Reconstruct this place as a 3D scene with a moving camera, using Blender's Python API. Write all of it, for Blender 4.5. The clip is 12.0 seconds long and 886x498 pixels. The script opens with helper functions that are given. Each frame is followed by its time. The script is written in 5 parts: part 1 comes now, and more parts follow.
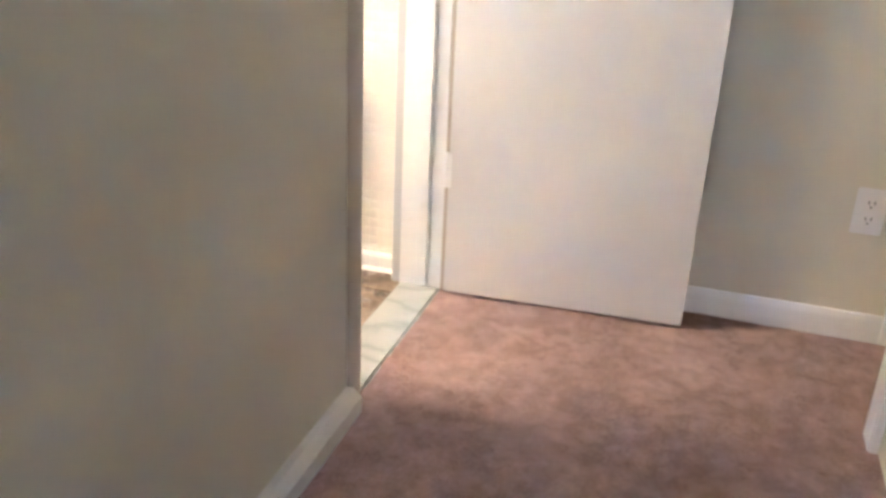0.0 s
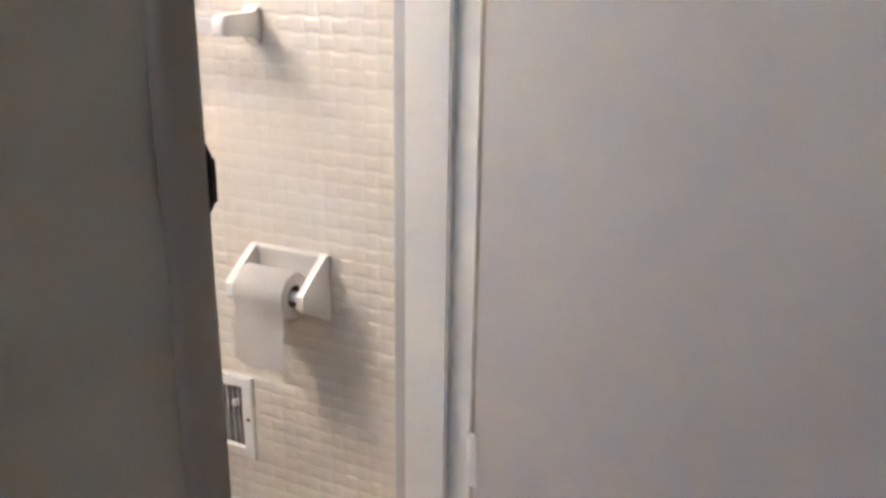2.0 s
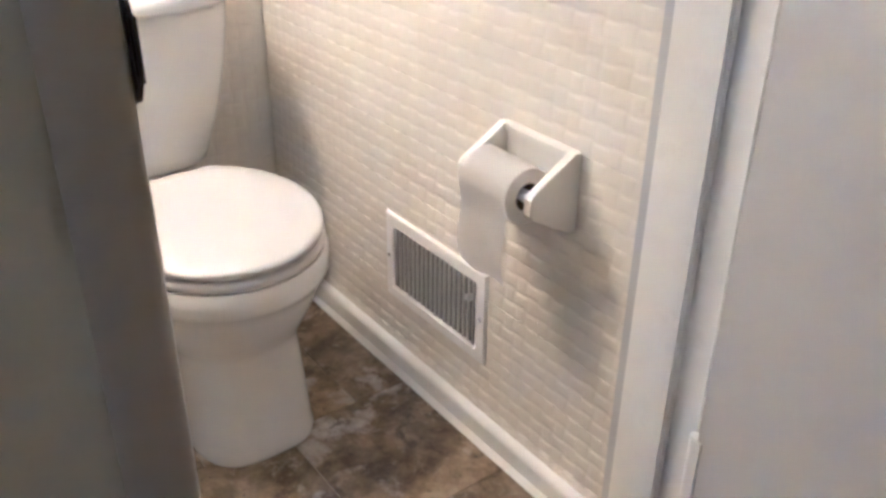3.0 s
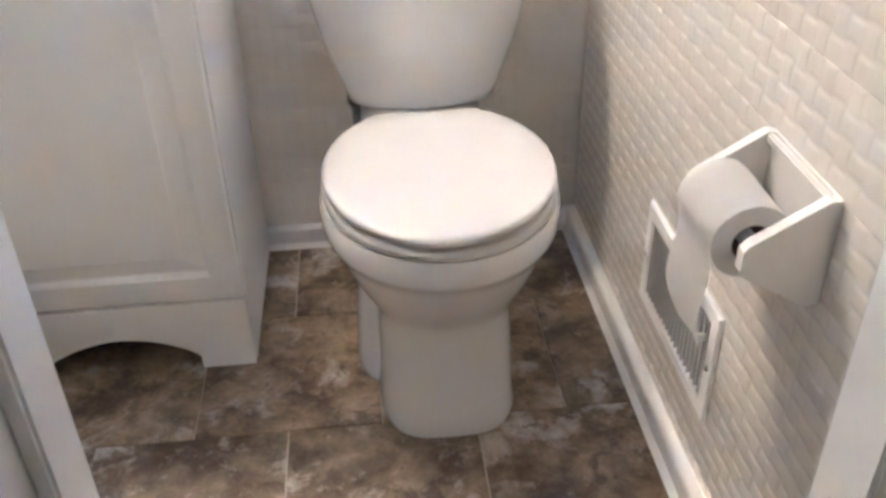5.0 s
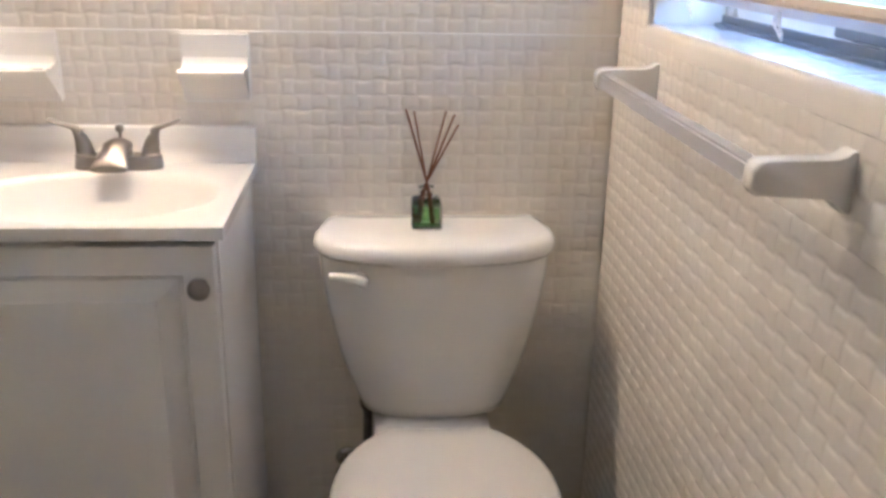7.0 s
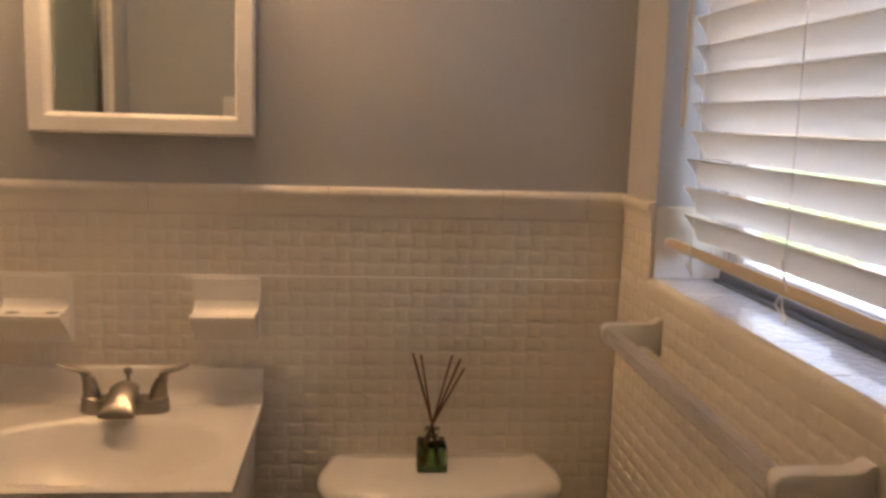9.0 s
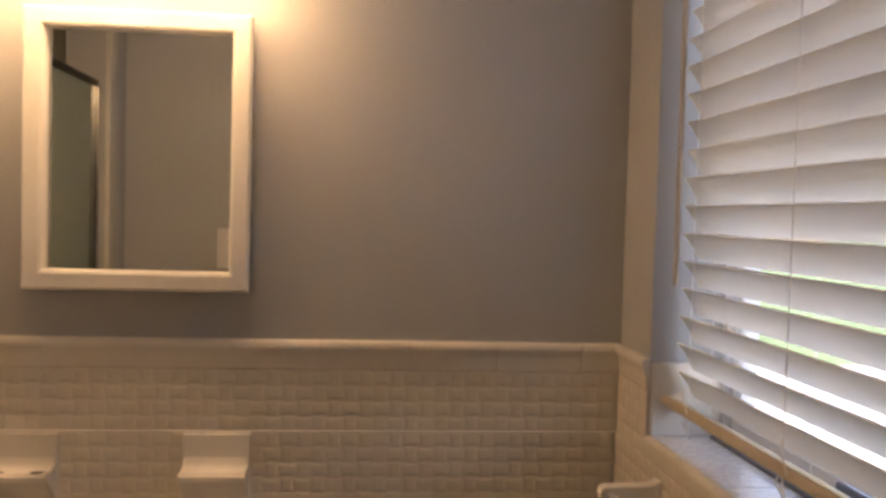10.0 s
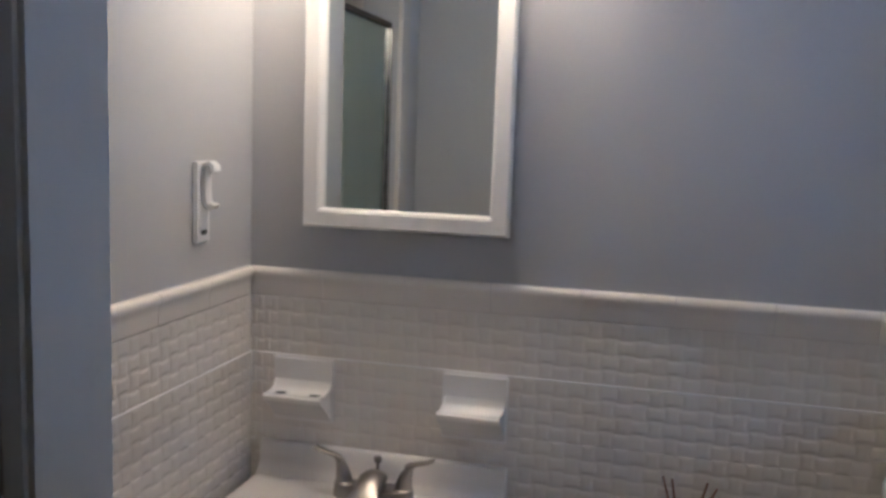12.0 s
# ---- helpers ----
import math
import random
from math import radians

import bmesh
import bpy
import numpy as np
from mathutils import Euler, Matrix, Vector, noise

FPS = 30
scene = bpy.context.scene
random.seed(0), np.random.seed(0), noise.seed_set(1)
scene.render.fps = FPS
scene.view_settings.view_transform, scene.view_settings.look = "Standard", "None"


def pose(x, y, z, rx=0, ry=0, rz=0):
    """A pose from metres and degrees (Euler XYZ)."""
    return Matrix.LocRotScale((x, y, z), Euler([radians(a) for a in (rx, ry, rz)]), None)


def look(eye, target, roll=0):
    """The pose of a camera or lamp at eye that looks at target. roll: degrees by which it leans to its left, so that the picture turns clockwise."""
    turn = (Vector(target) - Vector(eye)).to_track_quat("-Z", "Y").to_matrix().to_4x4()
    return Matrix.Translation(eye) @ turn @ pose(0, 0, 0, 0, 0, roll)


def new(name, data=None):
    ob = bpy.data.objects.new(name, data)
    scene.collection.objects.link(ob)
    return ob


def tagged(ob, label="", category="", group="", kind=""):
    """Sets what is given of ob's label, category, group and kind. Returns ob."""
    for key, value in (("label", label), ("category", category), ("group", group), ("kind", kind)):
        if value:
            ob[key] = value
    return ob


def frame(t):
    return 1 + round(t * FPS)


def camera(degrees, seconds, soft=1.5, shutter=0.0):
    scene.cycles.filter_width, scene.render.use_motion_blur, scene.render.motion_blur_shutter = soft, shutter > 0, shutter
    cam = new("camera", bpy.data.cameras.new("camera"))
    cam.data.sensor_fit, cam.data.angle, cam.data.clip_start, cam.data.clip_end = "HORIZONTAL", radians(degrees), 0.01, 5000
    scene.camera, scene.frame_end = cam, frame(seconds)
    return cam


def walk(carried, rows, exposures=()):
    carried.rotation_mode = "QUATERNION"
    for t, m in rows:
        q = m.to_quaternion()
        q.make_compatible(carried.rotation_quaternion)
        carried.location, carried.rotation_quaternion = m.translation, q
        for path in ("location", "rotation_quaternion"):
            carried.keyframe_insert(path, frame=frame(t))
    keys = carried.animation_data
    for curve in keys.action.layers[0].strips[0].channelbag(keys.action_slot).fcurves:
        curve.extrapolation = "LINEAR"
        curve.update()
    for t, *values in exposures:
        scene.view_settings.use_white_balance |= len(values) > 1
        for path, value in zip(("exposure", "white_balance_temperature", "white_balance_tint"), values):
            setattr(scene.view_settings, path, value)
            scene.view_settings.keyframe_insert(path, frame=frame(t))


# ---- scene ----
cam = camera(53.0, 12.0, soft=3.2)
PATH = [
    (0, (-2.133, -1.847, 1.018), (-0.364, -1.326, 0.243), 2.7),
    (0.3, (-2.016, -1.797, 1.019), (-0.177, -1.38, 0.354), 1.1),
    (0.5, (-1.923, -1.747, 1.064), (-0.076, -1.349, 0.407), -0.9),
    (0.6, (-1.887, -1.738, 1.063), (-0.037, -1.354, 0.408), -1.1),
    (0.8, (-1.796, -1.706, 1.082), (0.066, -1.371, 0.434), -0.3),
    (1, (-1.71, -1.695, 1.092), (0.156, -1.313, 0.481), 0.1),
    (1.2, (-1.611, -1.689, 1.12), (0.236, -1.205, 0.526), 0.2),
    (1.4, (-1.499, -1.707, 1.128), (0.324, -1.092, 0.581), 0.6),
    (1.5, (-1.454, -1.725, 1.129), (0.349, -1.056, 0.581), 1.0),
    (1.8, (-1.31, -1.728, 1.112), (0.445, -1.011, 0.473), 1.2),
    (2, (-1.209, -1.715, 1.099), (0.503, -0.912, 0.449), 0.8),
    (2.5, (-0.976, -1.694, 1.082), (0.51, -0.611, 0.296), -0.1),
    (3, (-0.797, -1.701, 1.047), (0.248, -0.294, 0.083), 0.7),
    (3.5, (-0.671, -1.664, 1.011), (0.074, -0.168, -0.089), 0.8),
    (3.7, (-0.624, -1.641, 0.999), (-0.03, -0.138, -0.179), -0.7),
    (5.3, (-0.419, -1.589, 1.022), (-0.292, 0.108, -0.029), -0.9),
    (5.5, (-0.424, -1.589, 1.038), (-0.297, 0.142, 0.043), -0.8),
    (6, (-0.43, -1.579, 1.08), (-0.307, 0.213, 0.2), -0.4),
    (6.5, (-0.431, -1.569, 1.122), (-0.278, 0.267, 0.344), 0.9),
    (7, (-0.434, -1.559, 1.17), (-0.279, 0.323, 0.511), 1.2),
    (7.2, (-0.44, -1.56, 1.184), (-0.288, 0.338, 0.573), 1.4),
    (8.8, (-0.459, -1.533, 1.304), (-0.293, 0.427, 0.945), 1.9),
    (9, (-0.475, -1.543, 1.298), (-0.285, 0.426, 1.005), 1.8),
    (9.5, (-0.475, -1.537, 1.339), (-0.276, 0.443, 1.148), 1.9),
    (10, (-0.478, -1.531, 1.394), (-0.276, 0.457, 1.317), 1.6),
    (10.5, (-0.468, -1.531, 1.449), (-0.342, 0.465, 1.484), 1.4),
    (11, (-0.442, -1.523, 1.463), (-0.493, 0.475, 1.518), 1.8),
    (11.5, (-0.412, -1.508, 1.449), (-0.735, 0.465, 1.415), 2.2),
    (12, (-0.404, -1.466, 1.416), (-0.881, 0.46, 1.167), 2.0),
]
EXPOSURES = [
    (0.0, 6.5, 5300, 15), (0.5, 6.3, 5300, 15), (1.0, 5.95, 5250, 16), (1.5, 5.4, 5000, 16), (2.0, 5.25, 4950, 16), (2.5, 5.35, 4950, 16), (3.5, 5.4, 4900, 16),
    (5.5, 5.22, 4800, 14), (6.0, 5.02, 4800, 14), (6.5, 4.95, 4850, 14), (7.0, 4.27, 5150, 16), (9.0, 2.78, 8100, 28), (9.5, 2.85, 8000, 28), (10.0, 2.4, 8100, 28),
    (10.5, 1.4, 6800, 25), (11.0, 1.18, 6000, 22), (11.5, 1.27, 5200, 19), (12.0, 2.6, 4800, 16),
]
walk(cam, [(t, look(e, g, r)) for t, e, g, r in PATH], EXPOSURES)

# ---- light ----
world = bpy.data.worlds.new("world")
scene.world = world
world.use_nodes = True
wn = world.node_tree.nodes
sky = wn.new("ShaderNodeTexSky")
sky.sky_type, sky.sun_disc = "NISHITA", False
sky.sun_elevation, sky.sun_rotation = radians(48), radians(-60)
sky.air_density, sky.dust_density = 1.0, 1.5
world.node_tree.links.new(sky.outputs[0], wn["Background"].inputs[0])
wn["Background"].inputs[1].default_value = 0.15


def lamp(name, kind, energy, color, m):
    ob = new(name, bpy.data.lights.new(name, kind))
    ob.data.energy, ob.data.color, ob.matrix_world = energy, color, m
    return ob


# Sun from over the house, so that the lawn is lit and no beam enters the window.
sun = lamp("sun", "SUN", 3.8, (1.0, 0.98, 0.95), look((-6, 3, 8), (0, 0, 0)))
sun.data.angle = radians(0.5)
# Added fill light at an unseen opening at the hall's start, behind the walker.
hall_fill = lamp("hall_fill_light", "AREA", 0.095, (1.0, 0.75, 0.53), look((-5.02, -1.92, 1.5), (0, -1.92, 1.3)))
hall_fill.data.shape, hall_fill.data.size, hall_fill.data.size_y = "RECTANGLE", 0.2, 0.34
BULB, SHADE_GLOW = 0.075, 2.4
WARM = (1.0, 0.59, 0.28)

# ---- materials ----


def nodes_of(name):
    m = bpy.data.materials.new(name)
    m.use_nodes = True
    return m, m.node_tree.nodes, m.node_tree.links, m.node_tree.nodes["Principled BSDF"]


def noise_tex(n, l, vec, scale, detail=4.0, rough=0.55):
    t = n.new("ShaderNodeTexNoise")
    t.inputs["Scale"].default_value, t.inputs["Detail"].default_value, t.inputs["Roughness"].default_value = scale, detail, rough
    l.new(vec, t.inputs["Vector"])
    return t.outputs["Fac"]


def ramp(n, l, fac, stops):
    r = n.new("ShaderNodeValToRGB")
    els = r.color_ramp.elements
    while len(els) < len(stops):
        els.new(0.5)
    for e, (p, c) in zip(els, stops):
        e.position, e.color = p, (*c, 1)
    l.new(fac, r.inputs[0])
    return r.outputs[0]


def mixed(n, l, fac, a, b, mode="MIX"):
    x = n.new("ShaderNodeMix")
    x.data_type, x.blend_type = "RGBA", mode
    for sock, v in ((x.inputs[0], fac), (x.inputs[6], a), (x.inputs[7], b)):
        if isinstance(v, (int, float)):
            sock.default_value = v
        elif isinstance(v, tuple):
            sock.default_value = (*v, 1)
        else:
            l.new(v, sock)
    return x.outputs[2]


def bumped(n, l, p, height, strength, dist):
    b = n.new("ShaderNodeBump")
    b.inputs["Strength"].default_value, b.inputs["Distance"].default_value = strength, dist
    l.new(height, b.inputs["Height"])
    l.new(b.outputs[0], p.inputs["Normal"])


def mat(name, base, rough=0.5, metal=0.0, var=0.05, big=3.0, fine=90.0, bump=0.1, dist=0.0006, coat=0.0, dirt=None):
    """A plain surface with cloudy wear, fine grain and a faint relief."""
    m, n, l, p = nodes_of(name)
    pos = n.new("ShaderNodeNewGeometry").outputs["Position"]
    a, b = noise_tex(n, l, pos, big, 5), noise_tex(n, l, pos, fine, 3)
    lo, hi = tuple(c * (1 - var) for c in base), tuple(min(1, c * (1 + var)) for c in base)
    col = ramp(n, l, a, [(0.3, lo), (0.7, hi)])
    col = mixed(n, l, 0.25, col, ramp(n, l, b, [(0.35, lo), (0.65, hi)]))
    if dirt:
        col = mixed(n, l, ramp(n, l, noise_tex(n, l, pos, big * 4, 6, 0.7), [(0.58, (0, 0, 0)), (0.8, (0.5, 0.5, 0.5))]), col, dirt)
    l.new(col, p.inputs["Base Color"])
    r = n.new("ShaderNodeMapRange")
    r.inputs["To Min"].default_value, r.inputs["To Max"].default_value = max(0.02, rough * 0.85), min(1, rough * 1.15)
    l.new(a, r.inputs["Value"])
    l.new(r.outputs[0], p.inputs["Roughness"])
    p.inputs["Metallic"].default_value = metal
    p.inputs["Coat Weight"].default_value = coat
    p.inputs["Coat Roughness"].default_value = 0.08
    if bump:
        bumped(n, l, p, b, bump, dist)
    return m


BATH_PAINT = mat("grey_blue_wall_paint", (0.47, 0.475, 0.49), 0.45, var=0.03, fine=220, bump=0.25, dist=0.0004)
HALL_PAINT = mat("cream_hall_paint", (0.69, 0.65, 0.535), 0.6, var=0.03, fine=180, bump=0.3, dist=0.0005)
CEILING_PAINT = mat("ceiling_paint", (0.8, 0.79, 0.77), 0.8, var=0.02, fine=150, bump=0.3)
TRIM = mat("white_trim_paint", (0.78, 0.77, 0.75), 0.32, var=0.03, fine=60, bump=0.12, dist=0.0004, dirt=(0.6, 0.57, 0.52))
# Casing colour darkened to carry the dim hall's shade on white trim.
SHADED_CASING = mat("shaded_casing_paint", (0.47, 0.405, 0.325), 0.45, var=0.04, fine=60, bump=0.12, dist=0.0004)
DOOR_PAINT = mat("white_door_paint", (0.64, 0.615, 0.60), 0.42, var=0.03, big=1.6, fine=40, bump=0.2, dist=0.0006)
PORCELAIN = mat("white_porcelain", (0.78, 0.77, 0.755), 0.1, var=0.015, fine=20, bump=0.0, coat=0.4)
SEAT_PLASTIC = mat("white_seat_plastic", (0.61, 0.60, 0.59), 0.14, var=0.01, fine=30, bump=0.0)
CERAMIC = mat("white_glazed_ceramic", (0.82, 0.80, 0.77), 0.16, var=0.02, fine=40, bump=0.06, coat=0.3)
CAP_GLAZE = mat("cream_glazed_trim", (0.80, 0.755, 0.69), 0.16, var=0.03, fine=40, bump=0.06, coat=0.5)
SILL_GLAZE = mat("dimpled_sill_glaze", (0.84, 0.82, 0.79), 0.06, var=0.03, fine=80, bump=0.95, dist=0.006, coat=0.5)
CABINET = mat("white_cabinet_foil", (0.80, 0.785, 0.765), 0.38, var=0.02, fine=120, bump=0.05)
MARBLE_TOP = mat("cultured_marble", (0.75, 0.725, 0.69), 0.3, var=0.02, fine=30, bump=0.0, coat=0.3)
NICKEL = mat("brushed_nickel", (0.34, 0.315, 0.29), 0.34, metal=1.0, var=0.06, big=8, fine=160, bump=0.05)
# Nickel made lighter and warmer: the lit shades' light is in the colour.
LAMPLIT_NICKEL = mat("lamplit_nickel_plate", (0.60, 0.53, 0.44), 0.42, metal=1.0, var=0.05, big=8, fine=160, bump=0.05)
DARK_NICKEL = mat("dark_satin_nickel", (0.22, 0.19, 0.17), 0.24, metal=1.0, var=0.08, big=8, fine=160, bump=0.05)
CHROME = mat("aluminium_frame", (0.62, 0.62, 0.62), 0.22, metal=1.0, var=0.05, big=6, fine=90, bump=0.03)
DARK_METAL = mat("dark_bronze", (0.05, 0.04, 0.035), 0.35, metal=0.8, var=0.1, bump=0.05)
BRAID = mat("braided_steel", (0.2, 0.19, 0.18), 0.35, metal=0.9, var=0.3, big=60, fine=300, bump=0.5)
PAPER = mat("tissue_paper", (0.89, 0.87, 0.85), 0.95, var=0.02, fine=400, bump=0.5, dist=0.0008)
CARDBOARD = mat("cardboard_core", (0.16, 0.11, 0.07), 0.9, bump=0.2)
SLAT = mat("white_blind_slat", (0.87, 0.87, 0.86), 0.4, var=0.02, fine=60, bump=0.05)


def let_through(m, share, tint):
    n, l = m.node_tree.nodes, m.node_tree.links
    t, x = n.new("ShaderNodeBsdfTranslucent"), n.new("ShaderNodeMixShader")
    t.inputs[0].default_value, x.inputs[0].default_value = (*tint, 1), share
    l.new(n["Principled BSDF"].outputs[0], x.inputs[1])
    l.new(t.outputs[0], x.inputs[2])
    l.new(x.outputs[0], n["Material Output"].inputs[0])


let_through(SLAT, 0.24, (0.85, 0.86, 0.87))
let_through(PAPER, 0.3, (0.9, 0.89, 0.88))
RAIL = mat("cream_blind_rail", (0.58, 0.50, 0.41), 0.45, var=0.03, fine=60, bump=0.05)
# Dark grey carries the backlit shade at the window's foot.
BACKLIT_GREY = mat("backlit_track_grey", (0.22, 0.24, 0.27), 0.4, metal=0.7, var=0.08, bump=0.05)
CORD = mat("white_cord", (0.86, 0.86, 0.85), 0.8, bump=0.2)
VINYL = mat("white_vinyl_frame", (0.78, 0.79, 0.80), 0.35, var=0.02, bump=0.05)
PLASTIC = mat("white_plastic", (0.80, 0.79, 0.78), 0.3, var=0.02, bump=0.03)
# Near-black colour for the shade in slots and holes, and the hook's print.
HOLE_SHADE_PRINT = mat("hole_shade_and_print", (0.03, 0.03, 0.03), 0.6, bump=0.0)
REGISTER = mat("white_register_enamel", (0.76, 0.75, 0.74), 0.35, var=0.03, bump=0.06)
REGISTER_SHADE = mat("register_shade_grey", (0.27, 0.265, 0.26), 0.6, bump=0.1)
REED = mat("brown_reed", (0.20, 0.085, 0.05), 0.75, var=0.2, big=40, fine=300, bump=0.3)
GROUT = mat("cream_grout", (0.68, 0.64, 0.58), 0.7, var=0.06, fine=250, bump=0.3)
CAULK = mat("white_caulk", (0.78, 0.76, 0.73), 0.4, bump=0.05)
SURROUND = mat("white_shower_surround", (0.70, 0.68, 0.63), 0.25, var=0.02, bump=0.03)
SIDING = mat("pale_siding", (0.62, 0.62, 0.60), 0.7, var=0.04, bump=0.2)
ROOFING = mat("grey_shingles", (0.16, 0.15, 0.15), 0.9, var=0.2, fine=40, bump=0.4)
# Bluish tone makes the light thrown back by the added slab cooler.
BOUNCE_CONCRETE = mat("bounce_concrete", (0.50, 0.56, 0.62), 0.85, var=0.08, big=0.8, fine=30, bump=0.3, dist=0.002)
WOOD_FRAME = mat("dark_wood_subfloor", (0.2, 0.14, 0.09), 0.8, bump=0.2)


def tile_material():
    m, n, l, p = nodes_of("cream_basketweave_glaze")
    pos = n.new("ShaderNodeNewGeometry").outputs["Position"]
    rnd = n.new("ShaderNodeObjectInfo").outputs["Random"]
    col = ramp(n, l, rnd, [(0.0, (0.73, 0.685, 0.62)), (1.0, (0.775, 0.735, 0.675))])
    col = mixed(n, l, 0.3, col, ramp(n, l, noise_tex(n, l, pos, 14, 4), [(0.3, (0.70, 0.65, 0.585)), (0.7, (0.80, 0.76, 0.70))]))
    l.new(col, p.inputs["Base Color"])
    p.inputs["Roughness"].default_value = 0.22
    p.inputs["Coat Weight"].default_value, p.inputs["Coat Roughness"].default_value = 0.25, 0.1
    bumped(n, l, p, noise_tex(n, l, pos, 160, 3), 0.12, 0.0006)
    return m


TILE = tile_material()


def vinyl_material():
    """Printed stone-look sheet: brown clouds, pale patches, dark specks, each printed tile from another part of the print."""
    m, n, l, p = nodes_of("stone_look_vinyl")
    pos = n.new("ShaderNodeNewGeometry").outputs["Position"]
    rnd = n.new("ShaderNodeObjectInfo").outputs["Random"]
    sc = n.new("ShaderNodeVectorMath")
    sc.operation = "ADD"
    cmb = n.new("ShaderNodeCombineXYZ")
    mul = n.new("ShaderNodeMath")
    mul.operation = "MULTIPLY"
    mul.inputs[1].default_value = 37.0
    l.new(rnd, mul.inputs[0])
    l.new(mul.outputs[0], cmb.inputs[0])
    l.new(mul.outputs[0], cmb.inputs[2])
    l.new(pos, sc.inputs[0])
    l.new(cmb.outputs[0], sc.inputs[1])
    v = sc.outputs[0]
    warp = n.new("ShaderNodeTexNoise")
    warp.inputs["Scale"].default_value, warp.inputs["Detail"].default_value = 7.0, 3.0
    l.new(v, warp.inputs["Vector"])
    push = n.new("ShaderNodeVectorMath")
    push.operation, push.inputs[1].default_value = "MULTIPLY_ADD", (0.07, 0.07, 0.07)
    l.new(warp.outputs["Color"], push.inputs[0])
    l.new(v, push.inputs[2])
    w = push.outputs[0]
    a = noise_tex(n, l, w, 10.0, 10, 0.70)
    col = ramp(n, l, a, [(0.36, (0.065, 0.042, 0.03)), (0.45, (0.145, 0.104, 0.072)), (0.53, (0.225, 0.172, 0.121)), (0.64, (0.35, 0.282, 0.21))])
    tone = ramp(n, l, rnd, [(0.0, (0.82, 0.80, 0.78)), (1.0, (1.2, 1.14, 1.05))])
    col = mixed(n, l, 1.0, col, tone, "MULTIPLY")
    pale = ramp(n, l, noise_tex(n, l, w, 8.0, 8, 0.64), [(0.56, (0, 0, 0)), (0.605, (0.35, 0.35, 0.35)), (0.68, (0.8, 0.8, 0.8))])
    col = mixed(n, l, pale, col, (0.60, 0.55, 0.50))
    dark = ramp(n, l, noise_tex(n, l, w, 12.0, 9, 0.74), [(0.545, (0, 0, 0)), (0.61, (0.75, 0.75, 0.75))])
    col = mixed(n, l, dark, col, (0.055, 0.035, 0.027))
    veil = ramp(n, l, noise_tex(n, l, w, 26.0, 7, 0.72), [(0.56, (0, 0, 0)), (0.66, (0.5, 0.5, 0.5))])
    col = mixed(n, l, veil, col, (0.47, 0.41, 0.35))
    speck = ramp(n, l, noise_tex(n, l, v, 60.0, 4, 0.7), [(0.63, (0, 0, 0)), (0.70, (0.8, 0.8, 0.8))])
    col = mixed(n, l, speck, col, (0.05, 0.033, 0.026))
    l.new(col, p.inputs["Base Color"])
    p.inputs["Roughness"].default_value = 0.38
    bumped(n, l, p, a, 0.25, 0.001)
    return m


VINYL_FLOOR = vinyl_material()
JOINT = mat("tan_vinyl_joint", (0.50, 0.42, 0.33), 0.6, bump=0.1)


def carpet_material():
    m, n, l, p = nodes_of("rose_brown_carpet")
    pos = n.new("ShaderNodeNewGeometry").outputs["Position"]
    big, mid, fine = noise_tex(n, l, pos, 4.5, 5, 0.6), noise_tex(n, l, pos, 22, 5, 0.65), noise_tex(n, l, pos, 260, 3, 0.7)
    col = ramp(n, l, big, [(0.40, (0.19, 0.094, 0.078)), (0.5, (0.31, 0.165, 0.14)), (0.60, (0.50, 0.315, 0.275))])
    col = mixed(n, l, 0.45, col, ramp(n, l, mid, [(0.40, (0.15, 0.074, 0.06)), (0.60, (0.54, 0.345, 0.30))]))
    col = mixed(n, l, 0.42, col, ramp(n, l, fine, [(0.34, (0.11, 0.052, 0.04)), (0.66, (0.50, 0.32, 0.265))]))
    l.new(col, p.inputs["Base Color"])
    p.inputs["Roughness"].default_value = 1.0
    p.inputs["Sheen Weight"].default_value = 0.25
    add = n.new("ShaderNodeMath")
    l.new(mid, add.inputs[0])
    l.new(fine, add.inputs[1])
    bumped(n, l, p, add.outputs[0], 0.8, 0.006)
    return m


CARPET = carpet_material()


def marble_material():
    m, n, l, p = nodes_of("pale_marble_saddle")
    pos = n.new("ShaderNodeNewGeometry").outputs["Position"]
    w = n.new("ShaderNodeTexWave")
    w.inputs["Scale"].default_value, w.inputs["Distortion"].default_value, w.inputs["Detail"].default_value = 3, 22, 6
    l.new(pos, w.inputs["Vector"])
    col = ramp(n, l, w.outputs["Fac"], [(0.0, (0.31, 0.33, 0.31)), (0.3, (0.38, 0.395, 0.375)), (1.0, (0.42, 0.43, 0.405))])
    l.new(col, p.inputs["Base Color"])
    p.inputs["Roughness"].default_value = 0.35
    bumped(n, l, p, noise_tex(n, l, pos, 80, 4), 0.15, 0.0008)
    return m


MARBLE = marble_material()


def grass_material():
    m, n, l, p = nodes_of("lawn")
    pos = n.new("ShaderNodeNewGeometry").outputs["Position"]
    col = ramp(n, l, noise_tex(n, l, pos, 1.2, 6, 0.7), [(0.3, (0.05, 0.10, 0.045)), (0.7, (0.10, 0.18, 0.09))])
    l.new(col, p.inputs["Base Color"])
    p.inputs["Roughness"].default_value = 0.9
    bumped(n, l, p, noise_tex(n, l, pos, 40, 4), 0.8, 0.03)
    return m


LAWN = grass_material()


def glass_material(name, tint, rough=0.0, ior=1.45):
    m, n, l, p = nodes_of(name)
    p.inputs["Base Color"].default_value = (*tint, 1)
    p.inputs["Roughness"].default_value, p.inputs["IOR"].default_value = rough, ior
    p.inputs["Transmission Weight"].default_value = 1.0
    return m


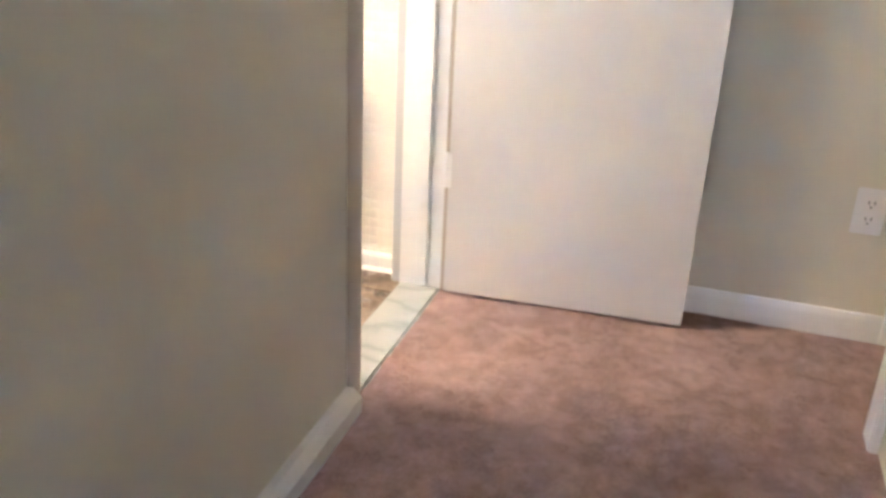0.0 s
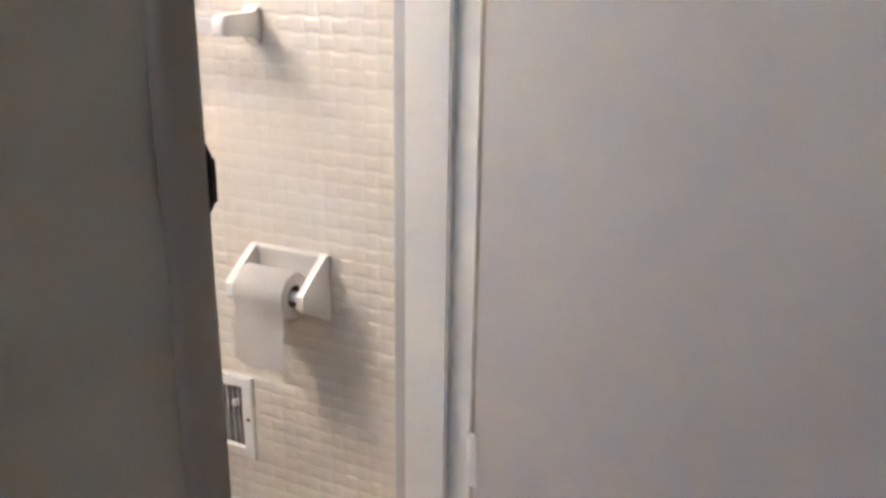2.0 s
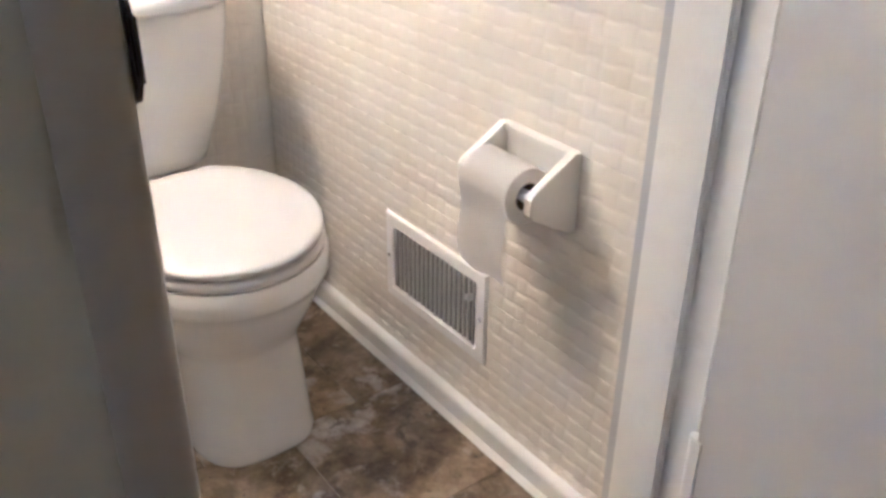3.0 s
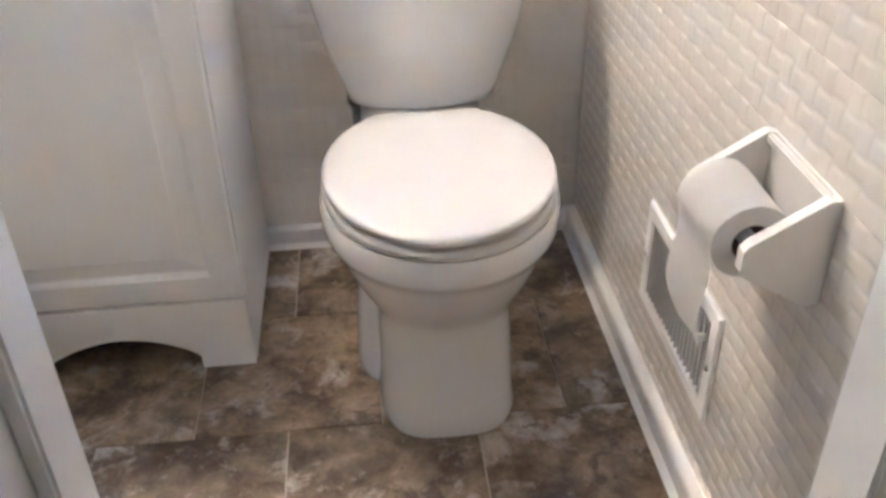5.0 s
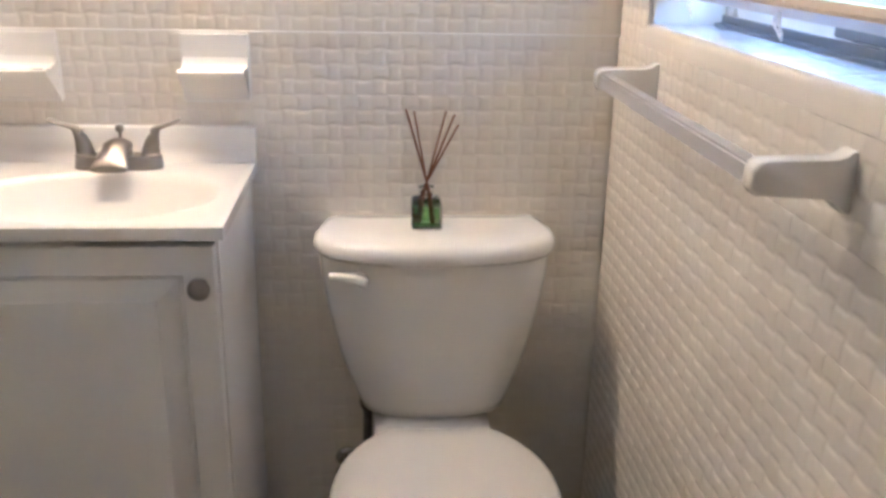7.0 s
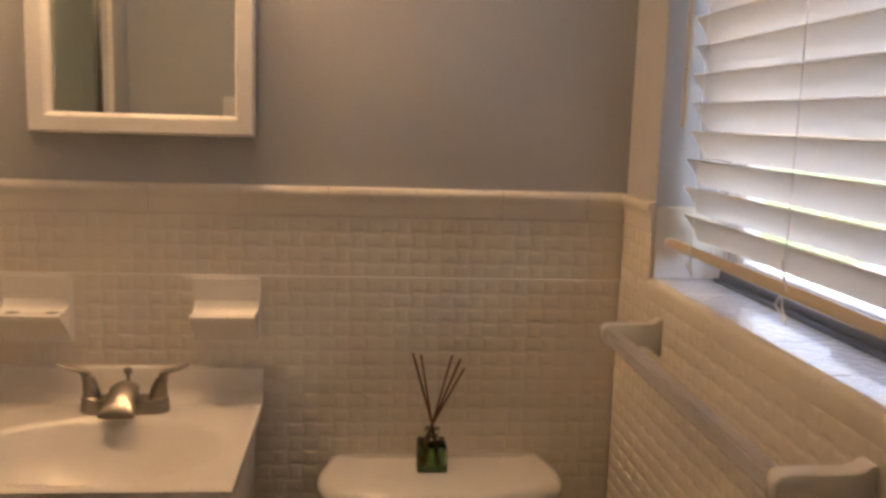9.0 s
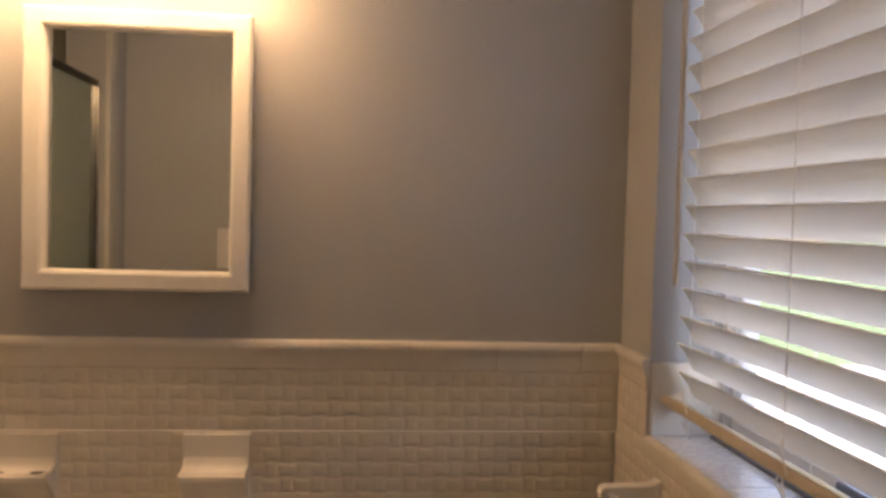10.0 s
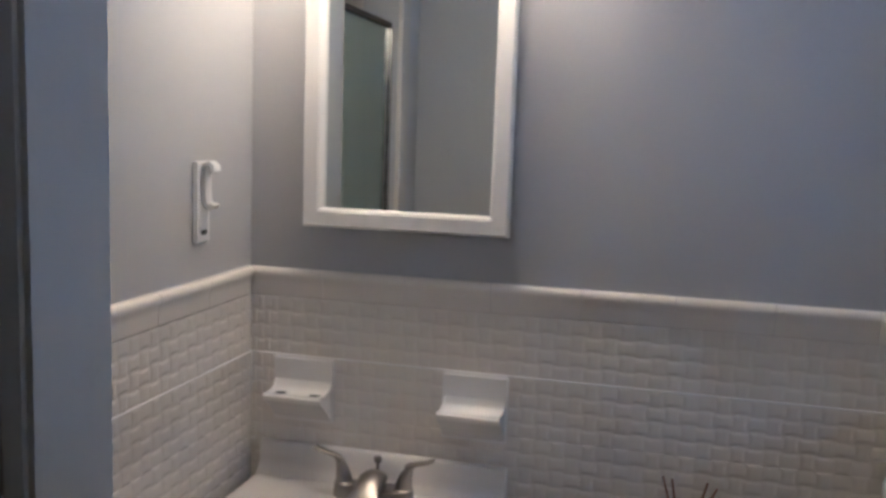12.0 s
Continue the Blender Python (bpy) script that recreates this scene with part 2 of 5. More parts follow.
PANE = glass_material("window_glass", (0.97, 0.99, 0.99), 0.0, 1.1)
SHOWER_GLASS = glass_material("obscure_shower_glass", (0.50, 0.58, 0.51), 0.4, 1.3)
SHOWER_GLASS.node_tree.nodes["Principled BSDF"].inputs["Transmission Weight"].default_value = 0.55
BOTTLE_GLASS = glass_material("clear_bottle_glass", (0.95, 0.97, 0.95), 0.02)
LIQUID = glass_material("green_fragrance_oil", (0.26, 0.55, 0.20), 0.05, 1.33)
ACRYLIC = glass_material("clear_acrylic_bar", (0.74, 0.73, 0.77), 0.4, 1.25)


ACRYLIC.node_tree.nodes["Principled BSDF"].inputs["Transmission Weight"].default_value = 0.7


def mirror_material():
    m, n, l, p = nodes_of("mirror_silver")
    p.inputs["Base Color"].default_value = (0.78, 0.80, 0.78, 1)
    p.inputs["Metallic"].default_value, p.inputs["Roughness"].default_value = 1.0, 0.015
    return m


MIRROR = mirror_material()


def shade_material():
    m, n, l, p = nodes_of("lit_frosted_glass")
    p.inputs["Base Color"].default_value = (0.9, 0.86, 0.8, 1)
    p.inputs["Roughness"].default_value = 0.5
    p.inputs["Emission Color"].default_value = (1.0, 0.76, 0.45, 1)
    p.inputs["Emission Strength"].default_value = SHADE_GLOW
    return m


SHADE = shade_material()

# ---- shape helpers ----


def boxed(bm, a, b):
    vs = [bm.verts.new((x, y, z)) for x in (a[0], b[0]) for y in (a[1], b[1]) for z in (a[2], b[2])]
    for f in ((0, 1, 3, 2), (4, 6, 7, 5), (0, 4, 5, 1), (2, 3, 7, 6), (0, 2, 6, 4), (1, 5, 7, 3)):
        bm.faces.new([vs[i] for i in f])
    return vs


def box(a, b, bevel=0.0, seg=2):
    bm = bmesh.new()
    a, b = [min(p) for p in zip(a, b)], [max(p) for p in zip(a, b)]
    boxed(bm, a, b)
    if bevel:
        bmesh.ops.bevel(bm, geom=bm.edges[:], offset=bevel, segments=seg, affect="EDGES", clamp_overlap=True)
    return bm


def boxes(*pairs):
    bm = bmesh.new()
    for a, b in pairs:
        boxed(bm, a, b)
    return bm


def loft(rings, closed=True, cap=True):
    """Skin over rings of equal length."""
    bm = bmesh.new()
    vs = [[bm.verts.new(p) for p in r] for r in rings]
    k = len(rings[0])
    for a, b in zip(vs, vs[1:]):
        for i in range(k if closed else k - 1):
            j = (i + 1) % k
            bm.faces.new((a[i], a[j], b[j], b[i]))
    if cap:
        bm.faces.new(vs[0][::-1])
        bm.faces.new(vs[-1])
    return bm


def lathe(profile, centre, axis="z", seg=24, cap=True):
    rings = []
    for r, h in profile:
        ring = []
        for i in range(seg):
            a = 2 * math.pi * i / seg
            u, v = r * math.cos(a), r * math.sin(a)
            off = {"z": (u, v, h), "y": (u, h, v), "x": (h, u, v)}[axis]
            ring.append([c + o for c, o in zip(centre, off)])
        rings.append(ring)
    return loft(rings, True, cap)


def tube(points, radius, seg=10):
    """A round bar along points; radius may be one number or one for each point."""
    pts = [Vector(p) for p in points]
    rings, up = [], None
    for i, p in enumerate(pts):
        d = (pts[min(i + 1, len(pts) - 1)] - pts[max(i - 1, 0)]).normalized()
        up = d.orthogonal().normalized() if up is None else (up - d * up.dot(d)).normalized()
        side = d.cross(up)
        r = radius[i] if isinstance(radius, (list, tuple)) else radius
        rings.append([p + r * (math.cos(t) * up + math.sin(t) * side) for t in (2 * math.pi * k / seg for k in range(seg))])
    return loft(rings)


def arc_points(p0, p1, p2, n=8):
    a, b, c = Vector(p0), Vector(p1), Vector(p2)
    return [(1 - t) ** 2 * a + 2 * t * (1 - t) * b + t * t * c for t in (i / n for i in range(n + 1))]


def prism(outline, axis, lo, hi, bevel=0.0):
    """A flat outline of (u, v) pushed along an axis: u, v are the other two axes in order."""
    place = {"x": lambda u, v, w: (w, u, v), "y": lambda u, v, w: (u, w, v), "z": lambda u, v, w: (u, v, w)}[axis]
    bm = loft([[place(u, v, lo) for u, v in outline], [place(u, v, hi) for u, v in outline]])
    if bevel:
        bmesh.ops.bevel(bm, geom=bm.edges[:], offset=bevel, segments=2, affect="EDGES", clamp_overlap=True)
    return bm


def joined(*bms):
    out = bmesh.new()
    for b in bms:
        me = bpy.data.meshes.new("tmp")
        b.to_mesh(me)
        b.free()
        out.from_mesh(me)
        bpy.data.meshes.remove(me)
    return out


def origin_of(ob):
    o = Vector((0, 0, 0))
    while ob is not None:
        o += ob.location
        ob = ob.parent
    return o


def mesh_of(name, bm, material, smooth=40, at=None):
    bmesh.ops.recalc_face_normals(bm, faces=bm.faces[:])
    if at is not None:
        bmesh.ops.translate(bm, verts=bm.verts[:], vec=-at)
    me = bpy.data.meshes.new(name)
    bm.to_mesh(me)
    bm.free()
    me.materials.append(material)
    if smooth:
        me.shade_smooth()
        me.set_sharp_from_angle(angle=radians(smooth))
    return me


def part(name, bm, material, parent, label="", smooth=40):
    """One mesh under a thing or a part; bm is in world places."""
    ob = new(name, mesh_of(name, bm, material, smooth, origin_of(parent)))
    ob.parent = parent
    return tagged(ob, label) if label else ob


def thing(name, base, label, category, group=""):
    ob = new(name)
    ob.location, ob.empty_display_size = base, 0.05
    return tagged(ob, label, category, group)


def structure(name, bm, material, label="", smooth=0):
    return tagged(new(name, mesh_of(name, bm, material, smooth)), label or name.replace("_", " "), name.split("_")[0], kind="structure")


# ---- the bathroom's and the hall's shell ----
LEFT, FRONT_IN, FRONT_OUT, HIGH, HALL_END, HALL_FAR = -1.125, -1.10, -1.238, 2.36, 0.043, -2.27
DOOR_L, DOOR_R, DOOR_H = -0.66, -0.092, 2.035
WIN_FAR, WIN_NEAR, WIN_LOW, WIN_TOP = -0.158, -0.94, 1.05, 2.06
SHOW_A, SHOW_B = -0.478, -0.892

wall_back = structure("wall_back", box((-2.0, 0, -0.1), (0.18, 0.14, HIGH)), BATH_PAINT, "grey-blue painted bathroom wall above cream tiles")
wall_right = structure("wall_right", boxes(
    ((0, WIN_FAR, -0.1), (0.18, 0, HIGH)), ((0, FRONT_IN, -0.1), (0.18, WIN_NEAR, HIGH)),
    ((0, WIN_NEAR, -0.1), (0.18, WIN_FAR, WIN_LOW - 0.012)), ((0, WIN_NEAR, WIN_TOP), (0.18, WIN_FAR, HIGH))), BATH_PAINT,
    "grey-blue painted bathroom wall with a window opening")
wall_left = structure("wall_left", boxes(
    ((LEFT - 0.1, SHOW_A, -0.1), (LEFT, 0, HIGH)), ((LEFT - 0.1, FRONT_IN, -0.1), (LEFT, SHOW_B, HIGH))), BATH_PAINT,
    "grey-blue painted bathroom wall beside the shower")
wall_front = structure("wall_front", boxes(
    ((-5.0, FRONT_OUT, -0.1), (LEFT - 0.0, FRONT_OUT + 0.06, HIGH)),
    ((LEFT, FRONT_OUT, -0.1), (DOOR_L - 0.02, FRONT_OUT + 0.06, HIGH)), ((DOOR_R + 0.02, FRONT_OUT, -0.1), (HALL_END, FRONT_OUT + 0.06, HIGH)),
    ((DOOR_L - 0.02, FRONT_OUT, DOOR_H + 0.02), (DOOR_R + 0.02, FRONT_OUT + 0.06, HIGH))), HALL_PAINT, "cream painted hall wall with a doorway")
wall_front_inside = structure("wall_front_inside", boxes(
    ((-2.0, FRONT_OUT + 0.062, -0.1), (DOOR_L - 0.02, FRONT_IN, HIGH)), ((DOOR_R + 0.02, FRONT_OUT + 0.062, -0.1), (0.18, FRONT_IN, HIGH)),
    ((DOOR_L - 0.02, FRONT_OUT + 0.062, DOOR_H + 0.02), (DOOR_R + 0.02, FRONT_IN, HIGH))), BATH_PAINT, "grey-blue painted inner side of the doorway wall")
wall_hall_end = structure("wall_hall_end", box((HALL_END, -3.4, -0.1), (HALL_END + 0.12, FRONT_OUT, HIGH)), HALL_PAINT, "cream painted wall at the end of the hall")
CL_A, CL_B = -0.40, HALL_END - 0.005
wall_hall_far = structure("wall_hall_far", boxes(
    ((-5.0, HALL_FAR - 0.12, -0.1), (CL_A, HALL_FAR, HIGH)), ((CL_A, HALL_FAR - 0.12, 2.05), (HALL_END, HALL_FAR, HIGH))), HALL_PAINT, "cream painted hall wall with a closet doorway")
closet = structure("wall_closet", boxes(((CL_A - 0.5, -3.4, -0.1), (HALL_END, -3.3, HIGH)), ((CL_A - 0.6, -3.4, -0.1), (CL_A - 0.5, HALL_FAR - 0.12, HIGH))), HALL_PAINT, "cream painted closet walls")
# Unseen closing wall; its small opening is added to let fill light in.
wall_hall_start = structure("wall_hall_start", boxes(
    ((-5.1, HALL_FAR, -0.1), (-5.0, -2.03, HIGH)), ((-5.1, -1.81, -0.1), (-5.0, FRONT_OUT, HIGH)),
    ((-5.1, -2.03, -0.1), (-5.0, -1.81, 1.32)), ((-5.1, -2.03, 1.68), (-5.0, -1.81, HIGH))), HALL_PAINT, "unseen cream wall with an opening added for the fill light")
ceiling = structure("ceiling", box((-5.1, -3.4, HIGH), (0.3, 0.14, HIGH + 0.12)), CEILING_PAINT, "white painted ceiling")
floor = structure("floor", box((-2.0, -1.15, -0.1), (0.02, 0.02, -0.0035)), JOINT, "stone-look vinyl floor in brown and tan")


def carpet_sheet():
    bm = bmesh.new()
    bmesh.ops.create_grid(bm, x_segments=190, y_segments=80, size=0.5)
    for v in bm.verts:
        x, y = -2.48 + v.co.x * 5.05, -2.32 + v.co.y * 2.16
        h = 0.004 * noise.noise(Vector((x * 5, y * 5, 0))) + 0.003 * noise.noise(Vector((x * 21, y * 21, 3)))
        v.co = (x, y, 0.006 + h)
    return bm


carpet = structure("carpet", carpet_sheet(), CARPET, "rose-brown cut-pile carpet with a mottled nap", 60)
subfloor = structure("subfloor", box((-5.1, -3.4, -0.2), (0.3, -1.245, -0.02)), WOOD_FRAME, "plain floor under the carpet")
threshold = structure("threshold", box((DOOR_L, -1.243, -0.02), (DOOR_R, -1.13, 0.012), 0.005, 3), MARBLE, "pale grey marble saddle in the doorway", 40)

# Shower stall behind the left wall.
shower_walls = structure("wall_shower", boxes(
    ((-1.98, FRONT_IN + 0.002, -0.08), (-1.94, -0.002, HIGH)), ((-1.94, -0.32, -0.08), (LEFT - 0.1, -0.28, HIGH)), ((-1.94, FRONT_IN + 0.002, -0.08), (LEFT - 0.1, FRONT_IN + 0.03, HIGH)),
    ((-1.94, FRONT_IN + 0.03, -0.08), (LEFT - 0.1, -0.32, 0.06))), SURROUND, "white plain shower surround")
shower_edge = structure("trim_shower", boxes(
    ((LEFT - 0.1, SHOW_B - 0.004, 0.0), (LEFT + 0.012, SHOW_B - 0.075, HIGH)), ((LEFT - 0.1, SHOW_A - 0.001, 0), (LEFT - 0.002, SHOW_A - 0.012, HIGH))), SURROUND, "white shower edge trim")

# ---- doorway ----
lining = structure("trim_door_lining", boxes(
    ((DOOR_L - 0.02, FRONT_OUT - 0.004, 0), (DOOR_L, FRONT_IN + 0.005, DOOR_H)), ((DOOR_R, FRONT_OUT - 0.004, 0), (DOOR_R + 0.02, FRONT_IN - 0.028, DOOR_H)),
    ((DOOR_L - 0.02, FRONT_OUT - 0.004, DOOR_H), (DOOR_R + 0.02, FRONT_IN - 0.014, DOOR_H + 0.02))), TRIM, "white painted door lining")


def stop_strip(x0, x1, z0, z1, y0=-1.172, y1=-1.116):
    return box((x0, y0, z0), (x1, y1, z1), 0.003, 2)


door_stop = structure("trim_door_stop", joined(
    stop_strip(DOOR_L - 0.001, DOOR_L + 0.015, 0.012, DOOR_H), stop_strip(DOOR_R - 0.012, DOOR_R + 0.001, 0.012, DOOR_H, -1.206, -1.166),
    stop_strip(DOOR_L + 0.015, DOOR_R - 0.012, DOOR_H - 0.012, DOOR_H + 0.001)), TRIM, "white painted door stop", 40)


def casing_profile(lo, hi, face, out):
    """Across (u) and depth (v) of a moulded casing from its inner to its outer edge."""
    w = hi - lo
    prof = [(0, 0), (0, 0.008), (0.03, 0.0115), (0.10, 0.0138), (0.22, 0.0145), (0.45, 0.0145), (0.62, 0.0138), (0.78, 0.0118), (0.90, 0.0085), (0.97, 0.0045), (1.0, 0.001), (1.0, 0)]
    return [(lo + u * w, face + out * v) for u, v in prof]


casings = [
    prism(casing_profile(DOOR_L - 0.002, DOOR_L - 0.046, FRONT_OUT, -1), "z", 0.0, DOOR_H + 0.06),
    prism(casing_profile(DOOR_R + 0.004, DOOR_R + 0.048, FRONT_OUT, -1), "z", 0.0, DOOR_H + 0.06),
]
trim_hall = structure("trim_hall_casing", joined(*casings), SHADED_CASING, "white door casing in the hall, its paint darkened for shade", 40)
trim_hall_head = structure("trim_hall_head", box((DOOR_L - 0.062, FRONT_OUT - 0.018, DOOR_H + 0.06), (DOOR_R + 0.062, FRONT_OUT, DOOR_H + 0.118), 0.003), TRIM, "white painted head casing")
trim_bath = structure("trim_bath_casing", joined(
    box((DOOR_L - 0.06, FRONT_IN - 0.004, 0.0), (DOOR_L - 0.021, FRONT_IN + 0.005, DOOR_H + 0.06), 0.003), box((DOOR_R + 0.022, FRONT_IN - 0.03, 0.0), (-0.006, FRONT_IN + 0.004, DOOR_H + 0.06), 0.004),
    box((DOOR_L - 0.06, FRONT_IN, DOOR_H + 0.061), (-0.006, FRONT_IN + 0.014, DOOR_H + 0.118), 0.004)), TRIM, "white painted door casing in the bathroom", 40)
closet_trim = structure("trim_closet", joined(
    box((CL_A - 0.075, HALL_FAR - 0.002, 0), (CL_A, HALL_FAR + 0.02, 2.1), 0.004), box((CL_A, HALL_FAR - 0.12, 0), (CL_A + 0.018, HALL_FAR + 0.006, 2.05), 0.003),
    box((HALL_END - 0.018, HALL_FAR - 0.16, 0), (HALL_END + 0.0, HALL_FAR - 0.062, 2.05), 0.003)), TRIM, "white painted closet casing", 40)


def base_profile(thick, high):
    return [(0, 0), (thick, 0), (thick, high * 0.72), (thick * 0.75, high * 0.86), (thick * 0.45, high), (0, high)]


hall_base_1 = structure("baseboard_hall", prism([(FRONT_OUT - u, v) for u, v in base_profile(0.033, 0.062)], "x", -5.0, DOOR_L - 0.047), TRIM, "white painted baseboard", 40)
hall_base_2 = structure("baseboard_end", prism([(HALL_END - u, v) for u, v in base_profile(0.014, 0.075)], "y", HALL_FAR - 0.06, FRONT_OUT), TRIM, "white painted baseboard", 40)


def cove(t):
    return [(0, 0), (t, 0), (t, 0.036), (t * 0.93, 0.041), (t * 0.8, 0.0445), (t * 0.55, 0.046), (0, 0.046)]


bath_base = structure("baseboard_bath", joined(
    prism([(-u, v) for u, v in cove(0.021)], "x", LEFT, -0.0265), prism([(-u, v) for u, v in cove(0.026)], "y", FRONT_IN + 0.006, 0.0),
    prism([(LEFT + u, v) for u, v in cove(0.021)], "y", SHOW_A, -0.0215)), TRIM, "white coved baseboard under the tiles", 40)


def caulk_bead(u0, u1, v0, v1, along):
    """A rounded bead in the corner of floor and baseboard."""
    prof = [(0, 0), (1, 0), (0.75, 0.25), (0.45, 0.55), (0.2, 0.85), (0, 1)]
    outline = [(u0 + (u1 - u0) * a, 0.0095 * b) for a, b in prof]
    return prism(outline, along, v0, v1)


bath_caulk = structure("trim_caulk", joined(caulk_bead(-0.0212, -0.030, LEFT, -0.028, "x"), caulk_bead(-0.0262, -0.036, FRONT_IN + 0.006, -0.0212, "y")), CAULK, "white caulk bead along the floor", 60)


def door_leaf():
    """Flush slab, swung out into the hall on its right jamb."""
    d = thing("interior_door", (-0.094, -1.262, 0.015), "white painted flush door standing open into the hall", "door")
    d.rotation_euler = (0, 0, math.atan2(0.031, 0.601))
    slab = bmesh.new()
    boxed(slab, (-0.018, -0.602, 0.0), (0.017, 0.006, 2.01))
    bmesh.ops.bevel(slab, geom=slab.edges[:], offset=0.0018, segments=2, affect="EDGES")

    def own(name, bm, m, parent=d, label="", smooth=40):
        ob = new(name, mesh_of(name, bm, m, smooth))
        ob.parent = parent
        return tagged(ob, label) if label else ob

    own("slab", slab, DOOR_PAINT)
    for side in (-1, 1):
        x0 = -0.018 if side < 0 else 0.017
        prof = [(0.033, 0.0), (0.033, 0.004), (0.026, 0.009), (0.013, 0.012), (0.0125, 0.028), (0.020, 0.034), (0.0265, 0.043), (0.0275, 0.052), (0.024, 0.060), (0.014, 0.0645), (0.006, 0.0655)]
        knob = own("knob", lathe([(r, side * h) for r, h in prof], (x0, -0.535, 0.917), "x", 28), DARK_NICKEL, d, "round dark satin-nickel door knob")
        if side < 0:
            own("key_hole", lathe([(0.003, -0.0652), (0.003, -0.0672), (0.001, -0.0675)], (x0, -0.535, 0.917), "x", 12), NICKEL, knob)
    own("latch_plate", box((-0.012, -0.604, 0.887), (0.011, -0.6015, 0.947), 0.001), NICKEL, d, "nickel latch plate")
    for z in (0.285, 1.14, 1.80):
        own("hinge", joined(box((-0.0195, -0.002, z), (-0.004, 0.012, z + 0.088), 0.0015), lathe([(0.006, z), (0.006, z + 0.088)], (-0.012, 0.012, 0), "z", 12)), TRIM, d, "white painted butt hinge")
    return d


door_leaf()


def strike():
    s = thing("strike_plate", (DOOR_L, -1.244, 0.885), "dark bronze strike plate on the door lining", "strike plate")
    outline = [(-1.206, 0.884), (-1.238, 0.884), (-1.2450, 0.887), (-1.2495, 0.894), (-1.2520, 0.905), (-1.2525, 0.916), (-1.2520, 0.927), (-1.2495, 0.938), (-1.2450, 0.945), (-1.238, 0.948), (-1.206, 0.948)]
    part("plate", prism(outline, "x", DOOR_L, DOOR_L + 0.0025), DARK_METAL, s)
    part("lip", box((DOOR_L - 0.001, -1.2540, 0.897), (DOOR_L + 0.0035, -1.2490, 0.935), 0.0015), DARK_METAL, s)


strike()


def outlet():
    o = thing("wall_outlet", (HALL_END, -2.244, 0.335), "white duplex outlet on the cream hall wall", "outlet")
    part("cover_plate", box((HALL_END - 0.006, -2.279, 0.278), (HALL_END, -2.209, 0.392), 0.003), PLASTIC, o)
    for z in (0.355, 0.315):
        f = part("receptacle", prism([(-2.244 + 0.0165 * math.cos(a) * (1 if abs(math.cos(a)) < 0.8 else 0.95), z + 0.0145 * math.sin(a)) for a in (2 * math.pi * i / 20 for i in range(20))], "x", HALL_END - 0.0085, HALL_END - 0.004), PLASTIC, o)
        for y in (-2.250, -2.238):
            part("slot", box((HALL_END - 0.0093, y - 0.0012, z - 0.001), (HALL_END - 0.0082, y + 0.0012, z + 0.007)), HOLE_SHADE_PRINT, f)
        part("ground_hole", lathe([(0.0024, -0.0009), (0.0024, 0.0002)], (HALL_END - 0.0084, -2.244, z - 0.008), "x", 10), HOLE_SHADE_PRINT, f)


outlet()

# ---- window ----


def window():
    w = structure("window_1", box((0.118, WIN_NEAR, WIN_LOW), (0.172, WIN_NEAR + 0.022, WIN_TOP), 0.004), VINYL, "white vinyl double-hung window behind a blind", 40)
    part("window_frame", box((0.118, WIN_FAR - 0.022, WIN_LOW), (0.172, WIN_FAR, WIN_TOP), 0.004), VINYL, w)
    part("window_frame", box((0.118, WIN_NEAR + 0.022, WIN_TOP - 0.045), (0.172, WIN_FAR - 0.022, WIN_TOP), 0.004), VINYL, w)
    part("window_frame", box((0.110, WIN_NEAR + 0.022, WIN_LOW), (0.172, WIN_FAR - 0.022, WIN_LOW + 0.010), 0.003), VINYL, w)
    # Strip added before the sash; its dark tone is backlit shade.
    part("track", joined(box((0.094, WIN_NEAR + 0.022, WIN_LOW + 0.0008), (0.1095, WIN_FAR - 0.022, WIN_LOW + 0.006), 0.001), box((0.105, WIN_NEAR + 0.022, WIN_LOW + 0.0008), (0.1095, WIN_FAR - 0.022, WIN_LOW + 0.018), 0.001)), BACKLIT_GREY, w, "window track with its backlit shade put into dark grey")
    ya, yb, zm = WIN_NEAR + 0.022, WIN_FAR - 0.022, 1.545
    for z0, z1, x in ((WIN_LOW + 0.010, zm, 0.128), (zm - 0.03, WIN_TOP - 0.045, 0.15)):
        bars = joined(box((x, ya, z0), (x + 0.02, yb, z0 + 0.024), 0.003), box((x, ya, z1 - 0.035), (x + 0.02, yb, z1), 0.003),
                      box((x, ya, z0 + 0.024), (x + 0.02, ya + 0.026, z1 - 0.035), 0.003), box((x, yb - 0.026, z0 + 0.024), (x + 0.02, yb, z1 - 0.035), 0.003))
        sash = part("sash", bars, VINYL, w)
        pane = part("pane", box((x + 0.008, ya + 0.024, z0 + 0.022), (x + 0.012, yb - 0.024, z1 - 0.033)), PANE, sash, "clear window glass", 0)
        pane.visible_shadow = False
        if x < 0.14:
            part("sash_lift", joined(box((x - 0.016, -0.82, z0 + 0.012), (x, -0.52, z0 + 0.022), 0.003), box((x - 0.018, -0.82, z0 + 0.009), (x - 0.013, -0.52, z0 + 0.026), 0.002)), BACKLIT_GREY, sash, "sash lift rail in the same backlit grey")
    return w


window()


